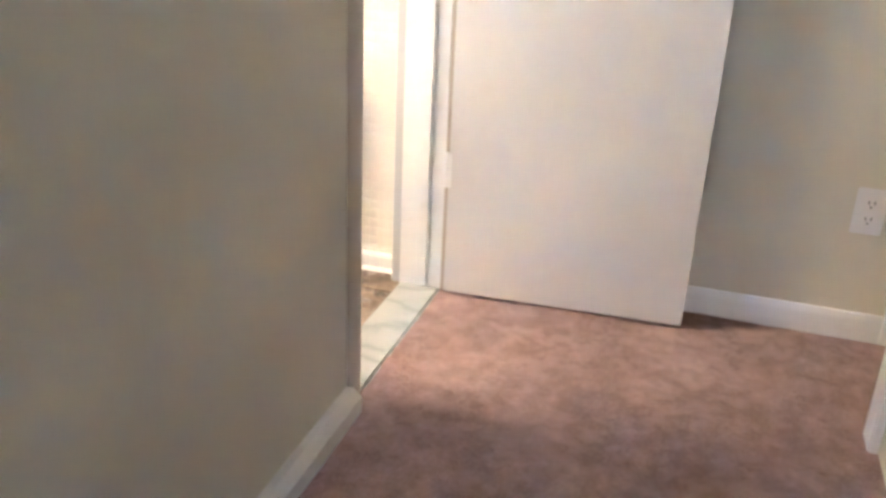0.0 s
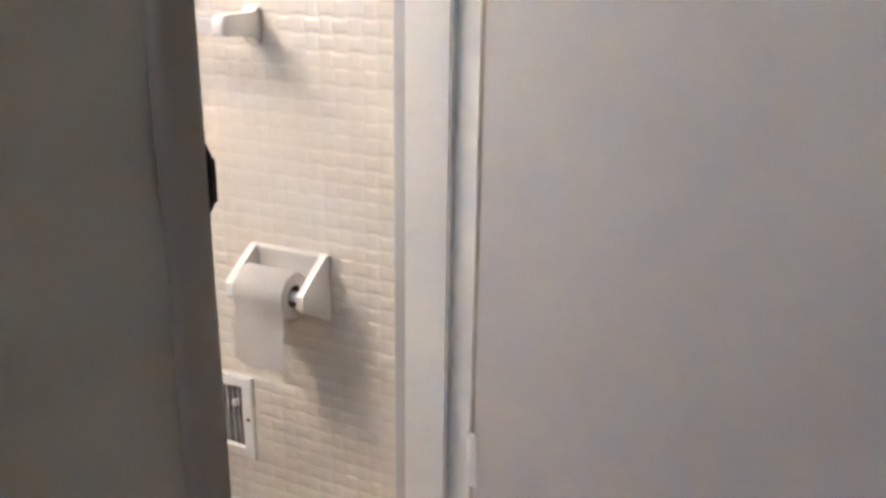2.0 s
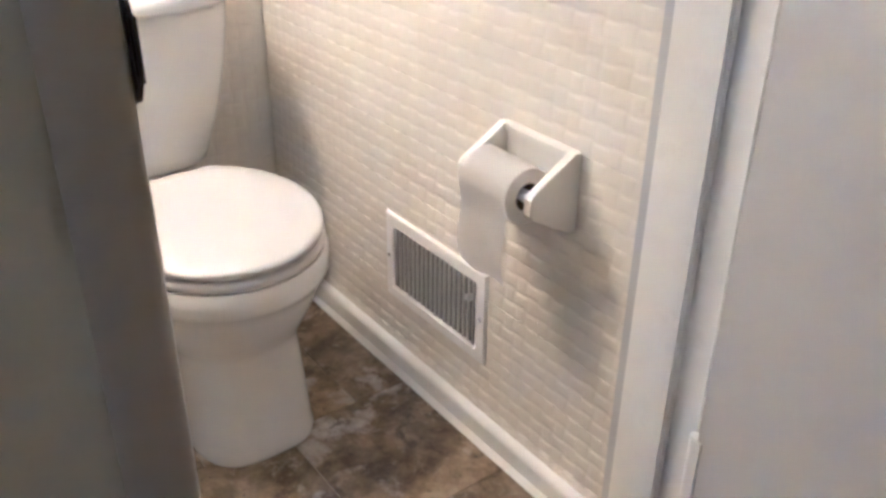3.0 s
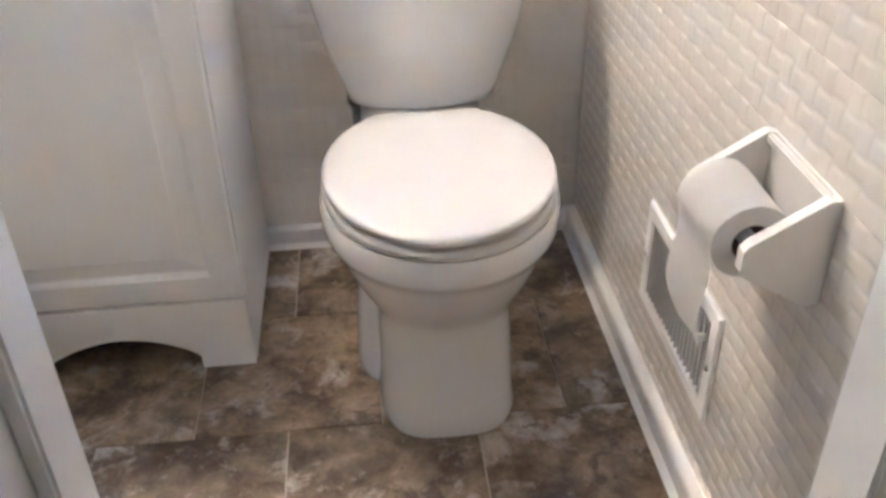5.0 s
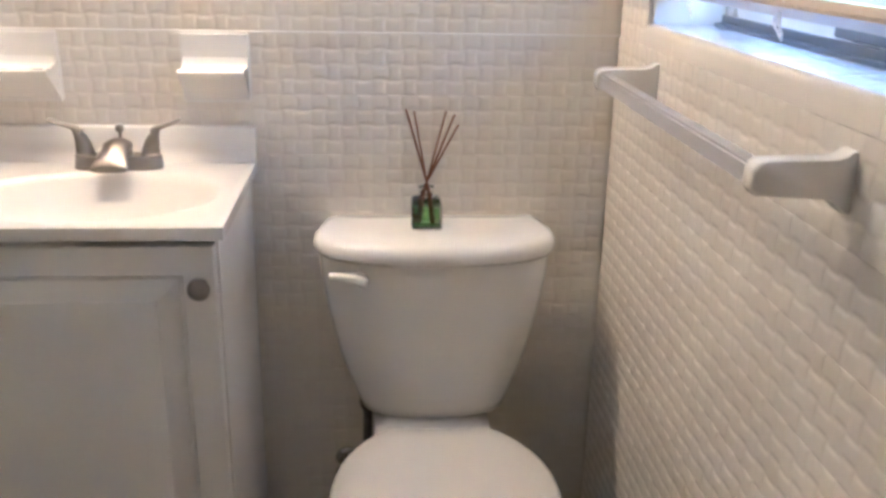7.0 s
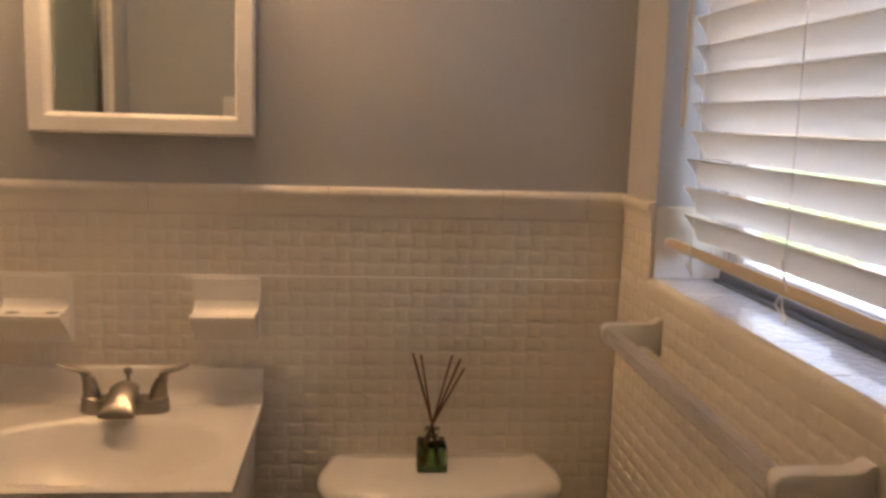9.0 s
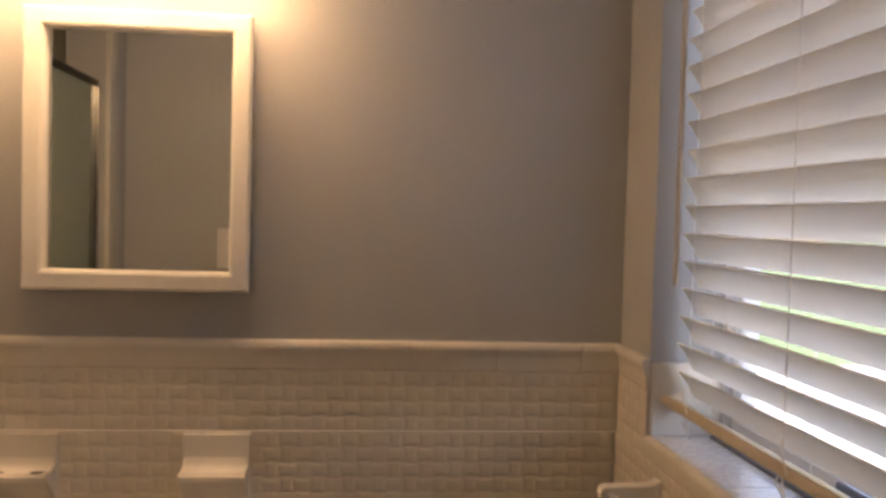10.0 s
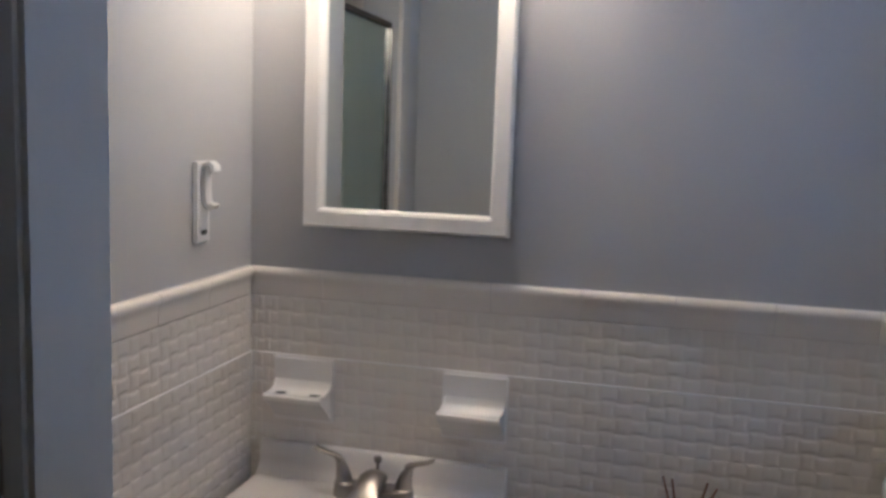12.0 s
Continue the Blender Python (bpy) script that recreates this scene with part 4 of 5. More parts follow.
def toilet():
    t = thing("toilet", (TX, -0.35, 0), "white two-piece porcelain toilet with a closed lid", "toilet")
    secs = [
        egg(0.109, -0.599, -0.44, -0.16, 0.0, square=3.3, tail=0.96), egg(0.111, -0.601, -0.44, -0.16, 0.012, square=3.3, tail=0.96),
        egg(0.107, -0.596, -0.44, -0.16, 0.03, square=3.3, tail=0.96), egg(0.106, -0.588, -0.44, -0.16, 0.10, square=3.1, tail=0.96),
        egg(0.105, -0.574, -0.44, -0.16, 0.165, square=3.0, tail=0.96), egg(0.107, -0.574, -0.44, -0.17, 0.188, square=2.8, tail=0.95),
        egg(0.115, -0.583, -0.44, -0.18, 0.205, square=2.5, tail=0.94), egg(0.130, -0.598, -0.44, -0.20, 0.228, square=2.3, tail=0.93),
        egg(0.147, -0.616, -0.44, -0.22, 0.258, square=2.15, tail=0.92), egg(0.159, -0.630, -0.44, -0.23, 0.290, square=2.1, tail=0.91),
        egg(0.165, -0.638, -0.44, -0.235, 0.308, square=2.05, tail=0.9), egg(0.1745, -0.648, -0.44, -0.24, 0.316, square=2.05, tail=0.9),
        egg(0.1775, -0.652, -0.44, -0.243, 0.326, square=2.05, tail=0.9), egg(0.1775, -0.652, -0.44, -0.245, 0.352, square=2.05, tail=0.9),
        egg(0.173, -0.647, -0.44, -0.25, 0.361, square=2.05, tail=0.9), egg(0.10, -0.55, -0.44, -0.30, 0.361)]
    deck = box((TX - 0.105, -0.27, 0.27), (TX + 0.105, -0.035, 0.352), 0.02, 4)
    foot = [egg(0.135, -0.47, -0.34, -0.14, 0.0, square=3.4, tail=0.96, cx=TX - 0.008), egg(0.136, -0.472, -0.34, -0.14, 0.012, square=3.4, tail=0.96, cx=TX - 0.008), egg(0.133, -0.465, -0.34, -0.14, 0.03, square=3.2, tail=0.96, cx=TX - 0.008),
            egg(0.129, -0.45, -0.33, -0.14, 0.10, square=3.0, tail=0.96, cx=TX - 0.008), egg(0.122, -0.42, -0.32, -0.14, 0.17, square=2.8, tail=0.96, cx=TX - 0.008), egg(0.110, -0.40, -0.31, -0.14, 0.23, square=2.6, tail=0.96, cx=TX - 0.008), egg(0.10, -0.38, -0.30, -0.14, 0.29, square=2.4, tail=0.96, cx=TX - 0.008)]
    part("bowl", joined(loft(secs), loft(foot), deck), PORCELAIN, t, "", 60)
    seat = [egg(0.160, -0.637, -0.44, -0.262, 0.3625), egg(0.172, -0.650, -0.44, -0.256, 0.3655), egg(0.1735, -0.652, -0.44, -0.255, 0.374), egg(0.169, -0.647, -0.44, -0.257, 0.3795), egg(0.15, -0.62, -0.44, -0.27, 0.3805)]
    part("seat", loft(seat), SEAT_PLASTIC, t, "", 60)
    lid = [egg(0.142, -0.618, -0.44, -0.28, 0.3848), egg(0.170, -0.649, -0.44, -0.262, 0.3862), egg(0.1715, -0.651, -0.44, -0.2605, 0.393), egg(0.169, -0.648, -0.44, -0.262, 0.398), egg(0.163, -0.641, -0.44, -0.266, 0.4005), egg(0.13, -0.60, -0.44, -0.30, 0.4020), egg(0.06, -0.52, -0.44, -0.38, 0.4028)]
    part("seat_lid", loft(lid), SEAT_PLASTIC, t, "closed white lid", 60)
    for s in (-1, 1):
        part("hinge_cap", box((TX + s * 0.07 - 0.02, -0.262, 0.362), (TX + s * 0.07 + 0.02, -0.236, 0.392), 0.006, 3), SEAT_PLASTIC, t)

    TC = TX + 0.0035

    def bowed(hw, mid, front, z, back=-0.008, taper=0.915, power=2.5):
        """A tank's plan: a straight back, sides that flare to the front, and a bowed front."""
        pts = [(TC + hw * taper, back + 0.0), (TC + hw * taper + 0.004, back - 0.004)]
        for i in range(41):
            a = math.pi * i / 40
            c, q = math.cos(a), math.sin(a)
            pts.append((TC + hw * math.copysign(abs(c) ** (2 / power), c), mid - (mid - front) * abs(q) ** (2 / power)))
        pts += [(TC - hw * taper - 0.004, back - 0.004), (TC - hw * taper, back)]
        pts += [(TC + hw * taper * (k / 6 * 2 - 1), back) for k in range(1, 6)]
        return [(x, y, z) for x, y in pts]

    tank = [bowed(0.115, -0.070, -0.142, 0.349), bowed(0.134, -0.070, -0.156, 0.357), bowed(0.141, -0.070, -0.162, 0.378), bowed(0.170, -0.072, -0.171, 0.46),
            bowed(0.190, -0.074, -0.179, 0.55), bowed(0.2005, -0.075, -0.184, 0.62), bowed(0.2025, -0.075, -0.186, 0.658)]
    part("tank", loft(tank), PORCELAIN, t, "", 60)
    cap = [bowed(0.2025, -0.075, -0.187, 0.6585), bowed(0.2085, -0.077, -0.196, 0.660), bowed(0.2115, -0.078, -0.2005, 0.666), bowed(0.2120, -0.078, -0.201, 0.674), bowed(0.2095, -0.078, -0.199, 0.682),
           bowed(0.203, -0.077, -0.192, 0.690), bowed(0.190, -0.075, -0.181, 0.6945, -0.012), bowed(0.13, -0.072, -0.13, 0.6955, -0.04)]
    part("tank_lid", loft(cap), PORCELAIN, t, "", 60)
    lx, lz, ly = -0.456, 0.629, 0.019
    arm = [(lx + 0.008, -0.197 + ly, lz - 0.001), (lx - 0.010, -0.200 + ly, lz + 0.006), (lx - 0.030, -0.199 + ly, lz + 0.0095), (lx - 0.052, -0.196 + ly, lz + 0.0105)]
    part("flush_lever", joined(lathe([(0.016, 0.012), (0.016, -0.002), (0.012, -0.016), (0.006, -0.020)], (lx, -0.178 + ly, lz), "y", 18), tube(arm, [0.0105, 0.010, 0.0075, 0.0065], 12)), PORCELAIN, t, "white flush lever")


toilet()


def supply():
    s = thing("supply_valve", (-0.515, -0.012, 0.19), "dark braided water supply hose and shut-off valve", "valve")
    run = [Vector((-0.448, -0.062, 0.352)), Vector((-0.448, -0.062, 0.30))] + arc_points((-0.448, -0.062, 0.275), (-0.449, -0.060, 0.232), (-0.467, -0.048, 0.206), 6) + [Vector((-0.481, -0.042, 0.193))]
    part("hose", tube(run, 0.0085, 10), BRAID, s)
    part("coupling_nut", lathe([(0.013, 0.0), (0.015, 0.006), (0.015, 0.022), (0.012, 0.026)], (-0.448, -0.062, 0.33), "z", 8), DARK_NICKEL, s)
    part("valve_body", joined(tube([(-0.489, -0.002, 0.186), (-0.489, -0.03, 0.186), (-0.489, -0.048, 0.186)], [0.008, 0.011, 0.010], 14), tube([(-0.489, -0.036, 0.186), (-0.477, -0.042, 0.195)], 0.009, 12)), DARK_NICKEL, s)
    part("handle", lathe([(0.005, 0.0), (0.017, -0.004), (0.019, -0.012), (0.015, -0.018), (0.006, -0.019)], (-0.493, -0.048, 0.181), "y", 16), DARK_NICKEL, s, "oval dark metal handle")
    part("escutcheon", lathe([(0.024, 0.0), (0.023, -0.004), (0.010, -0.008)], (-0.489, -0.0065, 0.186), "y", 20), CHROME, s)


supply()


def diffuser():
    bx, by, z = -0.3425, -0.075, 0.6955
    d = thing("reed_diffuser", (bx, by, z), "square glass reed diffuser with green oil on the tank", "diffuser")

    def sq(h, zz, r=0.004, k=4):
        pts = []
        for sx, sy, a0 in ((1, 1, 0), (-1, 1, 90), (-1, -1, 180), (1, -1, 270)):
            for i in range(k + 1):
                a = radians(a0 + 90 * i / k)
                pts.append((bx + sx * (h - r) + r * math.cos(a), by + sy * (h - r) + r * math.sin(a), zz))
        return pts

    part("bottle", loft([sq(0.0255, z), sq(0.0262, z + 0.002), sq(0.0262, z + 0.041), sq(0.0235, z + 0.047), sq(0.013, z + 0.052, 0.009), sq(0.0115, z + 0.056, 0.010), sq(0.0115, z + 0.066, 0.010), sq(0.0135, z + 0.067, 0.011), sq(0.0135, z + 0.071, 0.011)]), BOTTLE_GLASS, d, "clear square glass bottle")
    part("oil", loft([sq(0.0222, z + 0.004), sq(0.0222, z + 0.036)]), LIQUID, d, "green fragrance oil")
    tips = [(-0.0365, 0.004, 0.203), (-0.0335, -0.006, 0.196), (-0.0225, 0.004, 0.200), (0.0315, 0.003, 0.200), (0.0455, -0.004, 0.196), (0.0430, 0.006, 0.186), (0.0525, 0.0, 0.178)]
    for i, (dx, dy, dz) in enumerate(tips):
        foot = (bx - dx * 0.35, by - dy * 0.5, z + 0.008)
        part("reed", tube([foot, (bx - dx * 0.02, by, z + 0.075), (bx + dx, by + dy, z + dz)], 0.0019, 7), REED, d)


diffuser()

# ---- right wall fixtures ----


def towel_bar():
    t = thing("towel_bar", (0, -0.54, 0.985), "white ceramic towel bar brackets with a clear bar", "towel bar")
    for y in (-0.230, -0.808):
        side = [(-0.004, 1.000), (-0.011, 1.000), (-0.017, 0.995), (-0.028, 0.9925), (-0.060, 0.992), (-0.090, 0.991), (-0.097, 0.988), (-0.100, 0.981), (-0.100, 0.965), (-0.095, 0.959), (-0.060, 0.957), (-0.032, 0.956), (-0.020, 0.951), (-0.011, 0.942), (-0.004, 0.941)]
        bm = loft([[(u, y - w, v) for u, v in [(a * s2 - 0.004 * (1 - s2), 0.972 + (b - 0.972) * s2) for a, b in side]] for w, s2 in ((-0.0125, 0.95), (-0.011, 0.985), (-0.008, 1.0), (0.008, 1.0), (0.011, 0.985), (0.0125, 0.95))])
        part("bracket", bm, CERAMIC, t, "white glazed bracket", 50)
        part("wall_flange", box((-0.009, y - 0.0150, 0.941), (-0.003, y + 0.0150, 1.001), 0.003, 3), CERAMIC, t)
    part("bar", box((-0.095, -0.797, 0.962), (-0.075, -0.241, 0.984), 0.003, 2), ACRYLIC, t, "clear acrylic bar")


towel_bar()


def paper_holder():
    p = thing("paper_holder", (0, -0.868, 0.475), "white ceramic toilet paper holder on the tiled wall", "paper holder")
    y0, y1 = -0.940, -0.784
    part("back_plate", joined(box((-0.012, y0, 0.483), (-0.003, y1, 0.598), 0.003), box((-0.018, y0 + 0.010, 0.586), (-0.011, y1 - 0.010, 0.598), 0.002)), CERAMIC, p)
    side = [(-0.008, 0.598), (-0.018, 0.599), (-0.026, 0.594), (-0.088, 0.556), (-0.093, 0.550), (-0.093, 0.528), (-0.088, 0.521), (-0.030, 0.487), (-0.020, 0.482), (-0.008, 0.483)]
    for y in (y0, y1 - 0.013):
        part("side_plate", loft([[(a, y + w, b) for a, b in [(u + (0.001 if i else 0), v) for i, (u, v) in enumerate(side)]] for w in (0.0, 0.013)]), CERAMIC, p, "", 30)
    part("roller", joined(lathe([(0.0085, 0), (0.0085, 0.10)], (-0.072, -0.919, 0.540), "y", 16), lathe([(0.006, 0), (0.006, 0.140)], (-0.072, -0.932, 0.540), "y", 14)), PLASTIC, p)
    # paper roll with a hanging sheet
    r = thing("toilet_paper_roll", (-0.078, -0.868, 0.538), "part-used white toilet paper roll with a hanging sheet", "toilet paper")
    ra, ri, c, ya, yb = 0.040, 0.0195, (-0.071, 0.540), -0.910, -0.812
    bm = bmesh.new()
    k = 40
    ring = lambda rad, y: [bm.verts.new((c[0] + rad * math.cos(2 * math.pi * i / k), y, c[1] + rad * math.sin(2 * math.pi * i / k))) for i in range(k)]
    o0, o1, i0, i1 = ring(ra, ya), ring(ra, yb), ring(ri, ya), ring(ri, yb)
    for i in range(k):
        j = (i + 1) % k
        for a, b in ((o0, o1), (o1, i1), (i1, i0), (i0, o0)):
            bm.faces.new((a[i], a[j], b[j], b[i]))
    part("roll", bm, PAPER, r)
    part("core", lathe([(ri, ya + 0.001), (ri - 0.0012, ya + 0.001), (ri - 0.0012, yb - 0.001), (ri, yb - 0.001)], (c[0], 0, c[1]), "y", 28, False), CARDBOARD, r, "dark cardboard core")
    pts = []
    for i in range(11):
        a = radians(62 + 118 * i / 10)
        pts.append((c[0] + (ra + 0.0012) * math.cos(a), c[1] + (ra + 0.0012) * math.sin(a)))
    for i in range(1, 13):
        pts.append((c[0] - ra - 0.0012 + 0.006 * (i / 12) + 0.004 * math.sin(i * 0.55), c[1] - 0.128 * i / 12))
    sheet = [[(u, ya + (yb - ya) * j / 8, v + (0.004 * math.sin(j * 0.9) if n == len(pts) - 1 else 0)) for n, (u, v) in enumerate(pts)] for j in range(9)]
    bm = loft(sheet, False, False)
    bmesh.ops.solidify(bm, geom=bm.faces[:], thickness=0.0008)
    part("hanging_sheet", bm, PAPER, r, "", 60)


paper_holder()


def register():
    y0, y1, z0, z1 = -0.762, -0.466, 0.149, 0.325
    g = thing("wall_register", (0, (y0 + y1) / 2, z0), "white metal wall register with upright louvres", "vent")
    b = 0.026
    rings = []
    for inset, x in ((0, -0.003), (0, -0.009), (0.003, -0.0125), (b - 0.004, -0.0135), (b, -0.011), (b, -0.004)):
        rings.append([(x, y0 + inset, z0 + inset), (x, y1 - inset, z0 + inset), (x, y1 - inset, z1 - inset), (x, y0 + inset, z1 - inset)])
    part("frame", loft(rings, cap=False), REGISTER, g, "", 25)
    # Flat plate, no recess: the shade between the louvres is its grey.
    part("shade_plate", box((-0.0068, y0 + b - 0.002, z0 + b - 0.002), (-0.0052, y1 - b + 0.002, z1 - b + 0.002)), REGISTER_SHADE, g, "flat grey plate behind the louvres, toned for shade", 0)
    first, n = None, 18
    for i in range(n):
        y = y0 + b + 0.006 + (y1 - y0 - 2 * b - 0.012) * i / (n - 1)
        if first is None:
            first, ys = part("louvre", prism([(-0.0124, y), (-0.0066, y + 0.0022), (-0.0066, y + 0.0036), (-0.0124, y + 0.0016)], "z", z0 + b - 0.001, z1 - b + 0.001), REGISTER, g, "", 0), y
        else:
            o = new("louvre", first.data)
            o.parent, o.location = g, (0, y - ys, 0)
    part("lever", joined(box((-0.022, y0 + b + 0.008, 0.262), (-0.010, y0 + b + 0.012, 0.276), 0.001), box((-0.025, y0 + b + 0.006, 0.266), (-0.021, y0 + b + 0.014, 0.279), 0.0015)), PLASTIC, g)
    for z in (z0 + 0.088,):
        for y in (y0 + 0.012, y1 - 0.012):
            part("screw", lathe([(0.0045, 0), (0.004, -0.0015), (0.002, -0.002)], (-0.0132, y, z), "x", 10), CHROME, g)


register()

# ---- tiles, last ----
PITCH, TOPZ = 0.1055, 1.1215


def weave_tile():
    """Embossed basketweave: four by four flat strands, over and under in turn, with narrow wavy grooves."""
    n, size = 4, PITCH - 0.0001
    marks = (0.0, 0.09, 0.28, 0.5, 0.72, 0.91)
    rise = (0.0, 0.66, 0.93, 1.0, 0.93, 0.66)
    q = len(marks)
    k, cell = n * q, size / n
    bm = bmesh.new()
    grid = []
    for j in range(k + 1):
        row = []
        for i in range(k + 1):
            ci, cj = min(i // q, n - 1), min(j // q, n - 1)
            u, v = (1.0 if i == k else marks[i % q]), (1.0 if j == k else marks[j % q])
            hu, hv = (0.0 if i == k else rise[i % q]), (0.0 if j == k else rise[j % q])
            over = (ci + cj) % 2 == 0
            x, z = (ci + u) * cell, (cj + v) * cell
            # Upright strands are drawn out up and down, level ones to the sides.
            sx, sz = (-0.11, 0.09) if over else (0.15, -0.07)
            if 0 < i < k:
                x += sx * cell * (2 * u - 1) * min(1.0, hv * 1.2) if i % q else (1 if (i // q + cj) % 2 == 0 else -1) * 0.13 * cell * min(1.0, hv * 1.2)
            if 0 < j < k:
                z += sz * cell * (2 * v - 1) * min(1.0, hu * 1.2) if j % q else (-1 if (ci + j // q) % 2 == 0 else 1) * 0.11 * cell * min(1.0, hu * 1.2)
            hu = max(hu, 0.5) if i in (0, k) else 0.50 + 0.50 * hu
            hv = 0.5 if j in (0, k) else 0.12 + 0.88 * hv
            h = 0.0015 * min(hu, hv) * (1.08 if over else 0.92)
            if over:
                h += 0.0006 * hv * hu * (v - 0.5)
            else:
                h += 0.0003 * hv * hu * (v - 0.5)
            row.append(bm.verts.new((x, -0.0028 - h, z)))
        grid.append(row)
    for a, b in zip(grid, grid[1:]):
        for i in range(k):
            bm.faces.new((a[i], a[i + 1], b[i + 1], b[i]))
    edge = [grid[0][i] for i in range(k + 1)] + [grid[j][k] for j in range(1, k + 1)] + [grid[k][i] for i in range(k - 1, -1, -1)] + [grid[j][0] for j in range(k - 1, 0, -1)]
    low = [bm.verts.new((v.co.x, 0.0, v.co.z)) for v in edge]
    for i in range(len(edge)):
        j = (i + 1) % len(edge)
        bm.faces.new((edge[i], low[i], low[j], edge[j]))
    return mesh_of("tile", bm, TILE, 75)


def cap_piece(length):
    prof = [(0, 0), (-0.0046, 0), (-0.0053, 0.0012), (-0.0057, 0.0035), (-0.0064, 0.022), (-0.0082, 0.029), (-0.0112, 0.0345), (-0.0128, 0.0385), (-0.0130, 0.0420), (-0.0120, 0.0455), (-0.0095, 0.0488), (-0.0060, 0.0508), (-0.002, 0.0516), (0, 0.0517)]
    return mesh_of("cap_tile", loft([[(x, v, z) for v, z in prof] for x in (0.0, length)]), CAP_GLAZE, 60)


TILE_MESH, CAP_MESH = weave_tile(), cap_piece(0.1508)


def backing(name, a, b):
    return structure(name, box(a, b), GROUT, "cream grout bed behind the tiles")


def lay(wall, m, lo, hi, start, rows):
    """Tiles on a wall from lo to hi along it, with joints at start and every pitch from there; rows from the top down."""
    c0 = math.floor((lo - start) / PITCH)
    c1 = math.ceil((hi - start) / PITCH)
    for c in range(c0, c1):
        a, b = max(lo, start + c * PITCH), min(hi, start + (c + 1) * PITCH)
        if b - a < 0.012:
            continue
        for r in rows:
            o = new("tile", TILE_MESH)
            o.parent = wall
            low = max(0.046, TOPZ - (r + 1) * PITCH)
            o.matrix_basis = m @ Matrix.Translation((a, -0.0018 if r else 0.0, low)) @ Matrix.Diagonal(((b - a) / PITCH, 1, (TOPZ - r * PITCH - low) / PITCH, 1))


def lay_cap(wall, m, lo, hi, start):
    c0, c1 = math.floor((lo - start) / 0.1515), math.ceil((hi - start) / 0.1515)
    for c in range(c0, c1):
        a, b = max(lo, start + c * 0.1515), min(hi, start + (c + 1) * 0.1515)
        if b - a < 0.006:
            continue
        o = new("cap_tile", CAP_MESH)
        o.parent = wall
        o.matrix_basis = m @ Matrix.Translation((a, 0, TOPZ + 0.0015)) @ Matrix.Diagonal(((b - a) / 0.1515, 1, 1, 1))


back_bed = backing("wall_back_tiling", (LEFT, -0.0026, 0.04), (0, 0, TOPZ + 0.03))
right_bed = backing("wall_right_tiling", (-0.0026, FRONT_IN + 0.004, 0.04), (0, -0.0026, TOPZ - PITCH))
right_bed_top = backing("wall_right_upper_tiling", (-0.0026, WIN_FAR, TOPZ - PITCH), (0, -0.0026, TOPZ + 0.03))
right_bed_near = backing("wall_right_near_tiling", (-0.0026, FRONT_IN + 0.004, TOPZ - PITCH), (0, -0.99, TOPZ + 0.03))
left_bed = backing("wall_left_tiling", (LEFT, SHOW_A, 0.04), (LEFT + 0.0026, -0.0026, TOPZ + 0.03))
front_bed = backing("wall_front_tiling", (LEFT, FRONT_IN, 0.04), (DOOR_L - 0.062, FRONT_IN + 0.0026, TOPZ + 0.03))
FLAT = Matrix.Translation((0, -0.0003, 0))
lay(back_bed, FLAT, LEFT + 0.004, -0.004, -0.6465, range(11))
lay_cap(back_bed, FLAT, LEFT + 0.004, -0.004, -0.527)
TURN_R = Matrix.Translation((-0.0003, 0, 0)) @ Matrix.Rotation(radians(-90), 4, "Z")
lay(right_bed, TURN_R, 0.005, -FRONT_IN - 0.006, 0.035, range(1, 11))
lay(right_bed_top, TURN_R, 0.005, -WIN_FAR, 0.035, range(1))
lay_cap(right_bed_top, TURN_R, 0.012, -WIN_FAR, 0.012)
lay(right_bed_near, TURN_R, 0.987, -FRONT_IN - 0.006, 0.987, range(1))
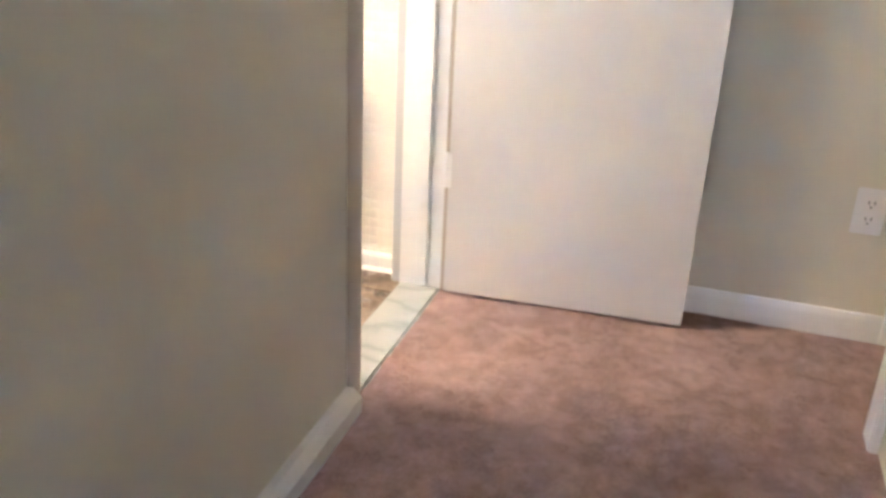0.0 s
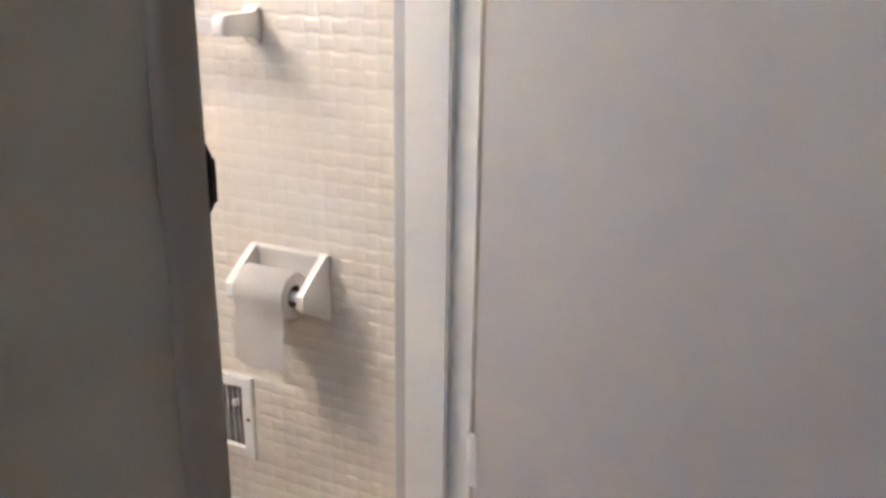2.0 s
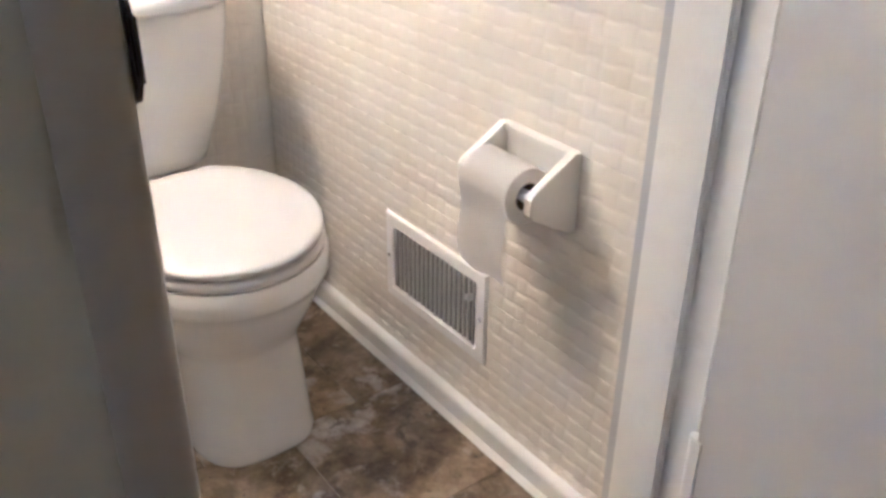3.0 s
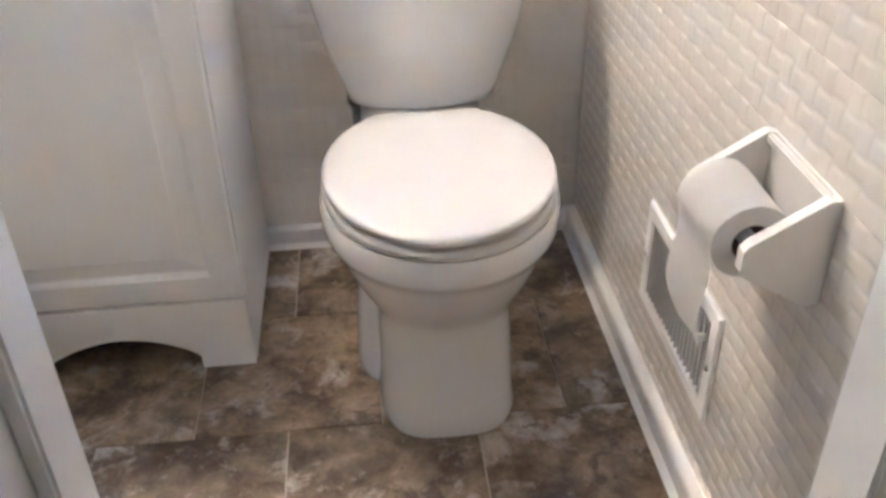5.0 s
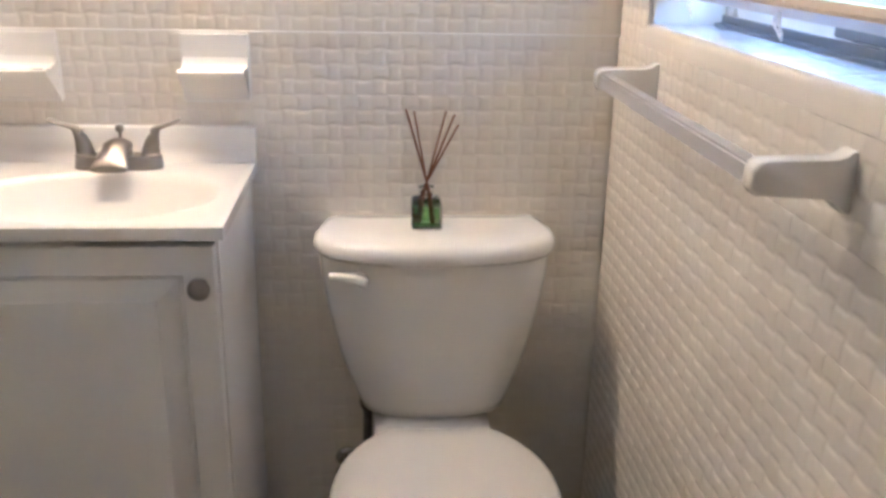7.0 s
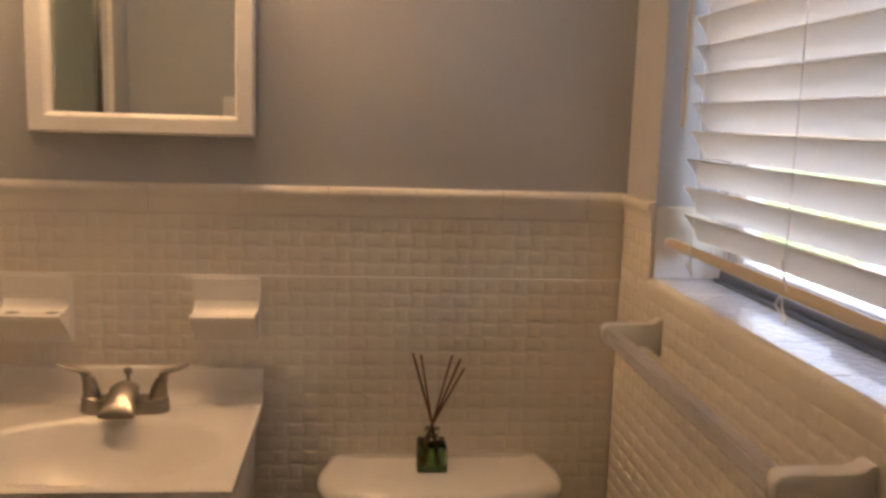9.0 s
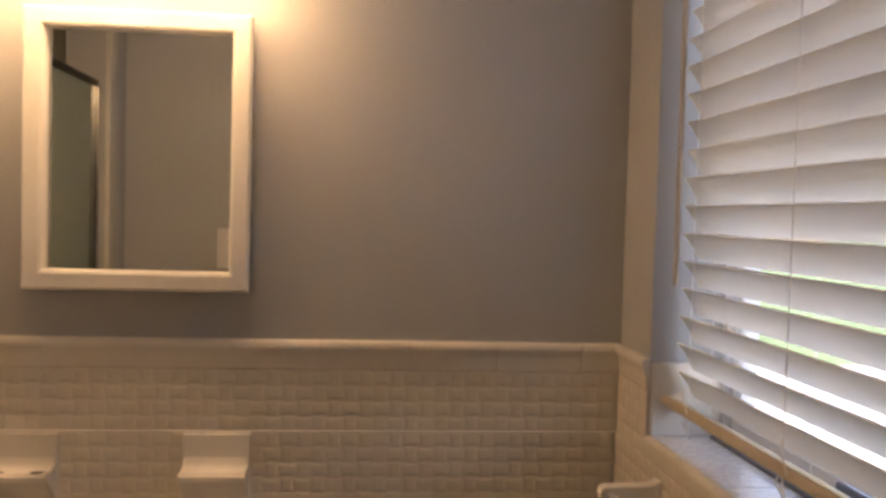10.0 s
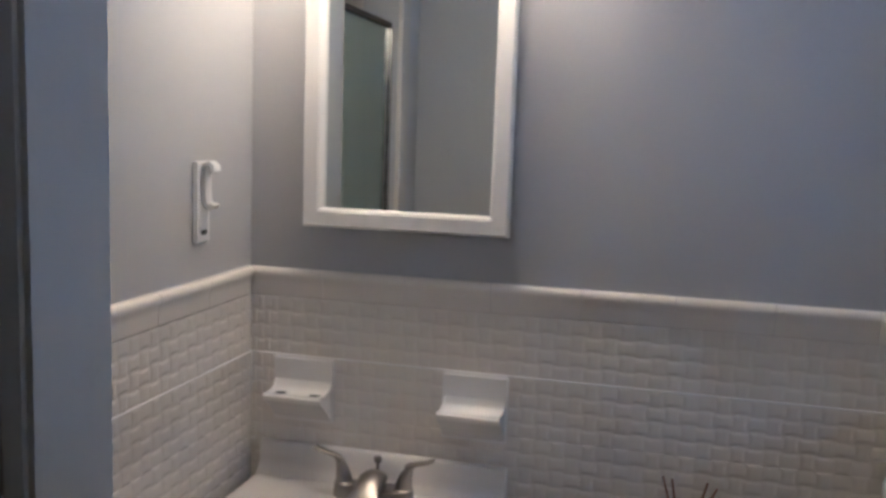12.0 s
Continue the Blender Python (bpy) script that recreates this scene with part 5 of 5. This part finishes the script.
lay_cap(right_bed_near, TURN_R, 0.987, -FRONT_IN - 0.006, 0.987)
TURN_L = Matrix.Translation((LEFT + 0.0003, 0, 0)) @ Matrix.Rotation(radians(90), 4, "Z")
lay(left_bed, TURN_L, SHOW_A, -0.005, -0.045, range(11))
lay_cap(left_bed, TURN_L, SHOW_A, -0.012, -0.012)
TURN_F = Matrix.Translation((0, FRONT_IN + 0.0003, 0)) @ Matrix.Rotation(radians(180), 4, "Z")
lay(front_bed, TURN_F, -DOOR_L + 0.064, -LEFT - 0.014, -DOOR_L + 0.064, range(11))
lay_cap(front_bed, TURN_F, -DOOR_L + 0.064, -LEFT - 0.014, -DOOR_L + 0.064)



# White bead stands in for the highlight along the tiles' top edge.
def glint_bead(outline_at, axis, lo, hi):
    prof = [(0.0, -0.0022), (0.0050, -0.0020), (0.0064, -0.0008), (0.0066, 0.0006), (0.0056, 0.0018), (0.0, 0.0022)]
    return prism([outline_at(u, TOPZ - PITCH + v) for u, v in prof], axis, lo, hi)


tile_glint = structure("trim_tile_joint", joined(
    glint_bead(lambda u, v: (-u, v), "x", LEFT + 0.002, -0.002), glint_bead(lambda u, v: (LEFT + u, v), "y", SHOW_A, -0.008)), CAULK, "white bead for the highlight under the top row of tiles", 60)

# Printed tiles of the vinyl floor in a half bond.
FT = 0.2975
floor_mesh = mesh_of("floor_tile", box((0.0011, 0.0011, -0.004), (FT - 0.0011, FT - 0.0011, 0.0), 0.0006, 1), VINYL_FLOOR, 0)
for r in range(-4, 1):
    y = -0.257 + r * FT
    x = -0.588 + (FT / 2 if r % 2 else 0)
    for c in range(-3, 3):
        a, b = x + c * FT, x + (c + 1) * FT
        lo, hi = max(a, LEFT), min(b, -0.001)
        ylo, yhi = max(y, -1.128), min(y + FT, -0.001)
        if hi - lo < 0.01 or yhi - ylo < 0.01:
            continue
        o = new("floor_tile", floor_mesh)
        o.parent = floor
        o.matrix_basis = Matrix.Translation((lo, ylo, 0)) @ Matrix.Diagonal(((hi - lo) / FT, (yhi - ylo) / FT, 1, 1))
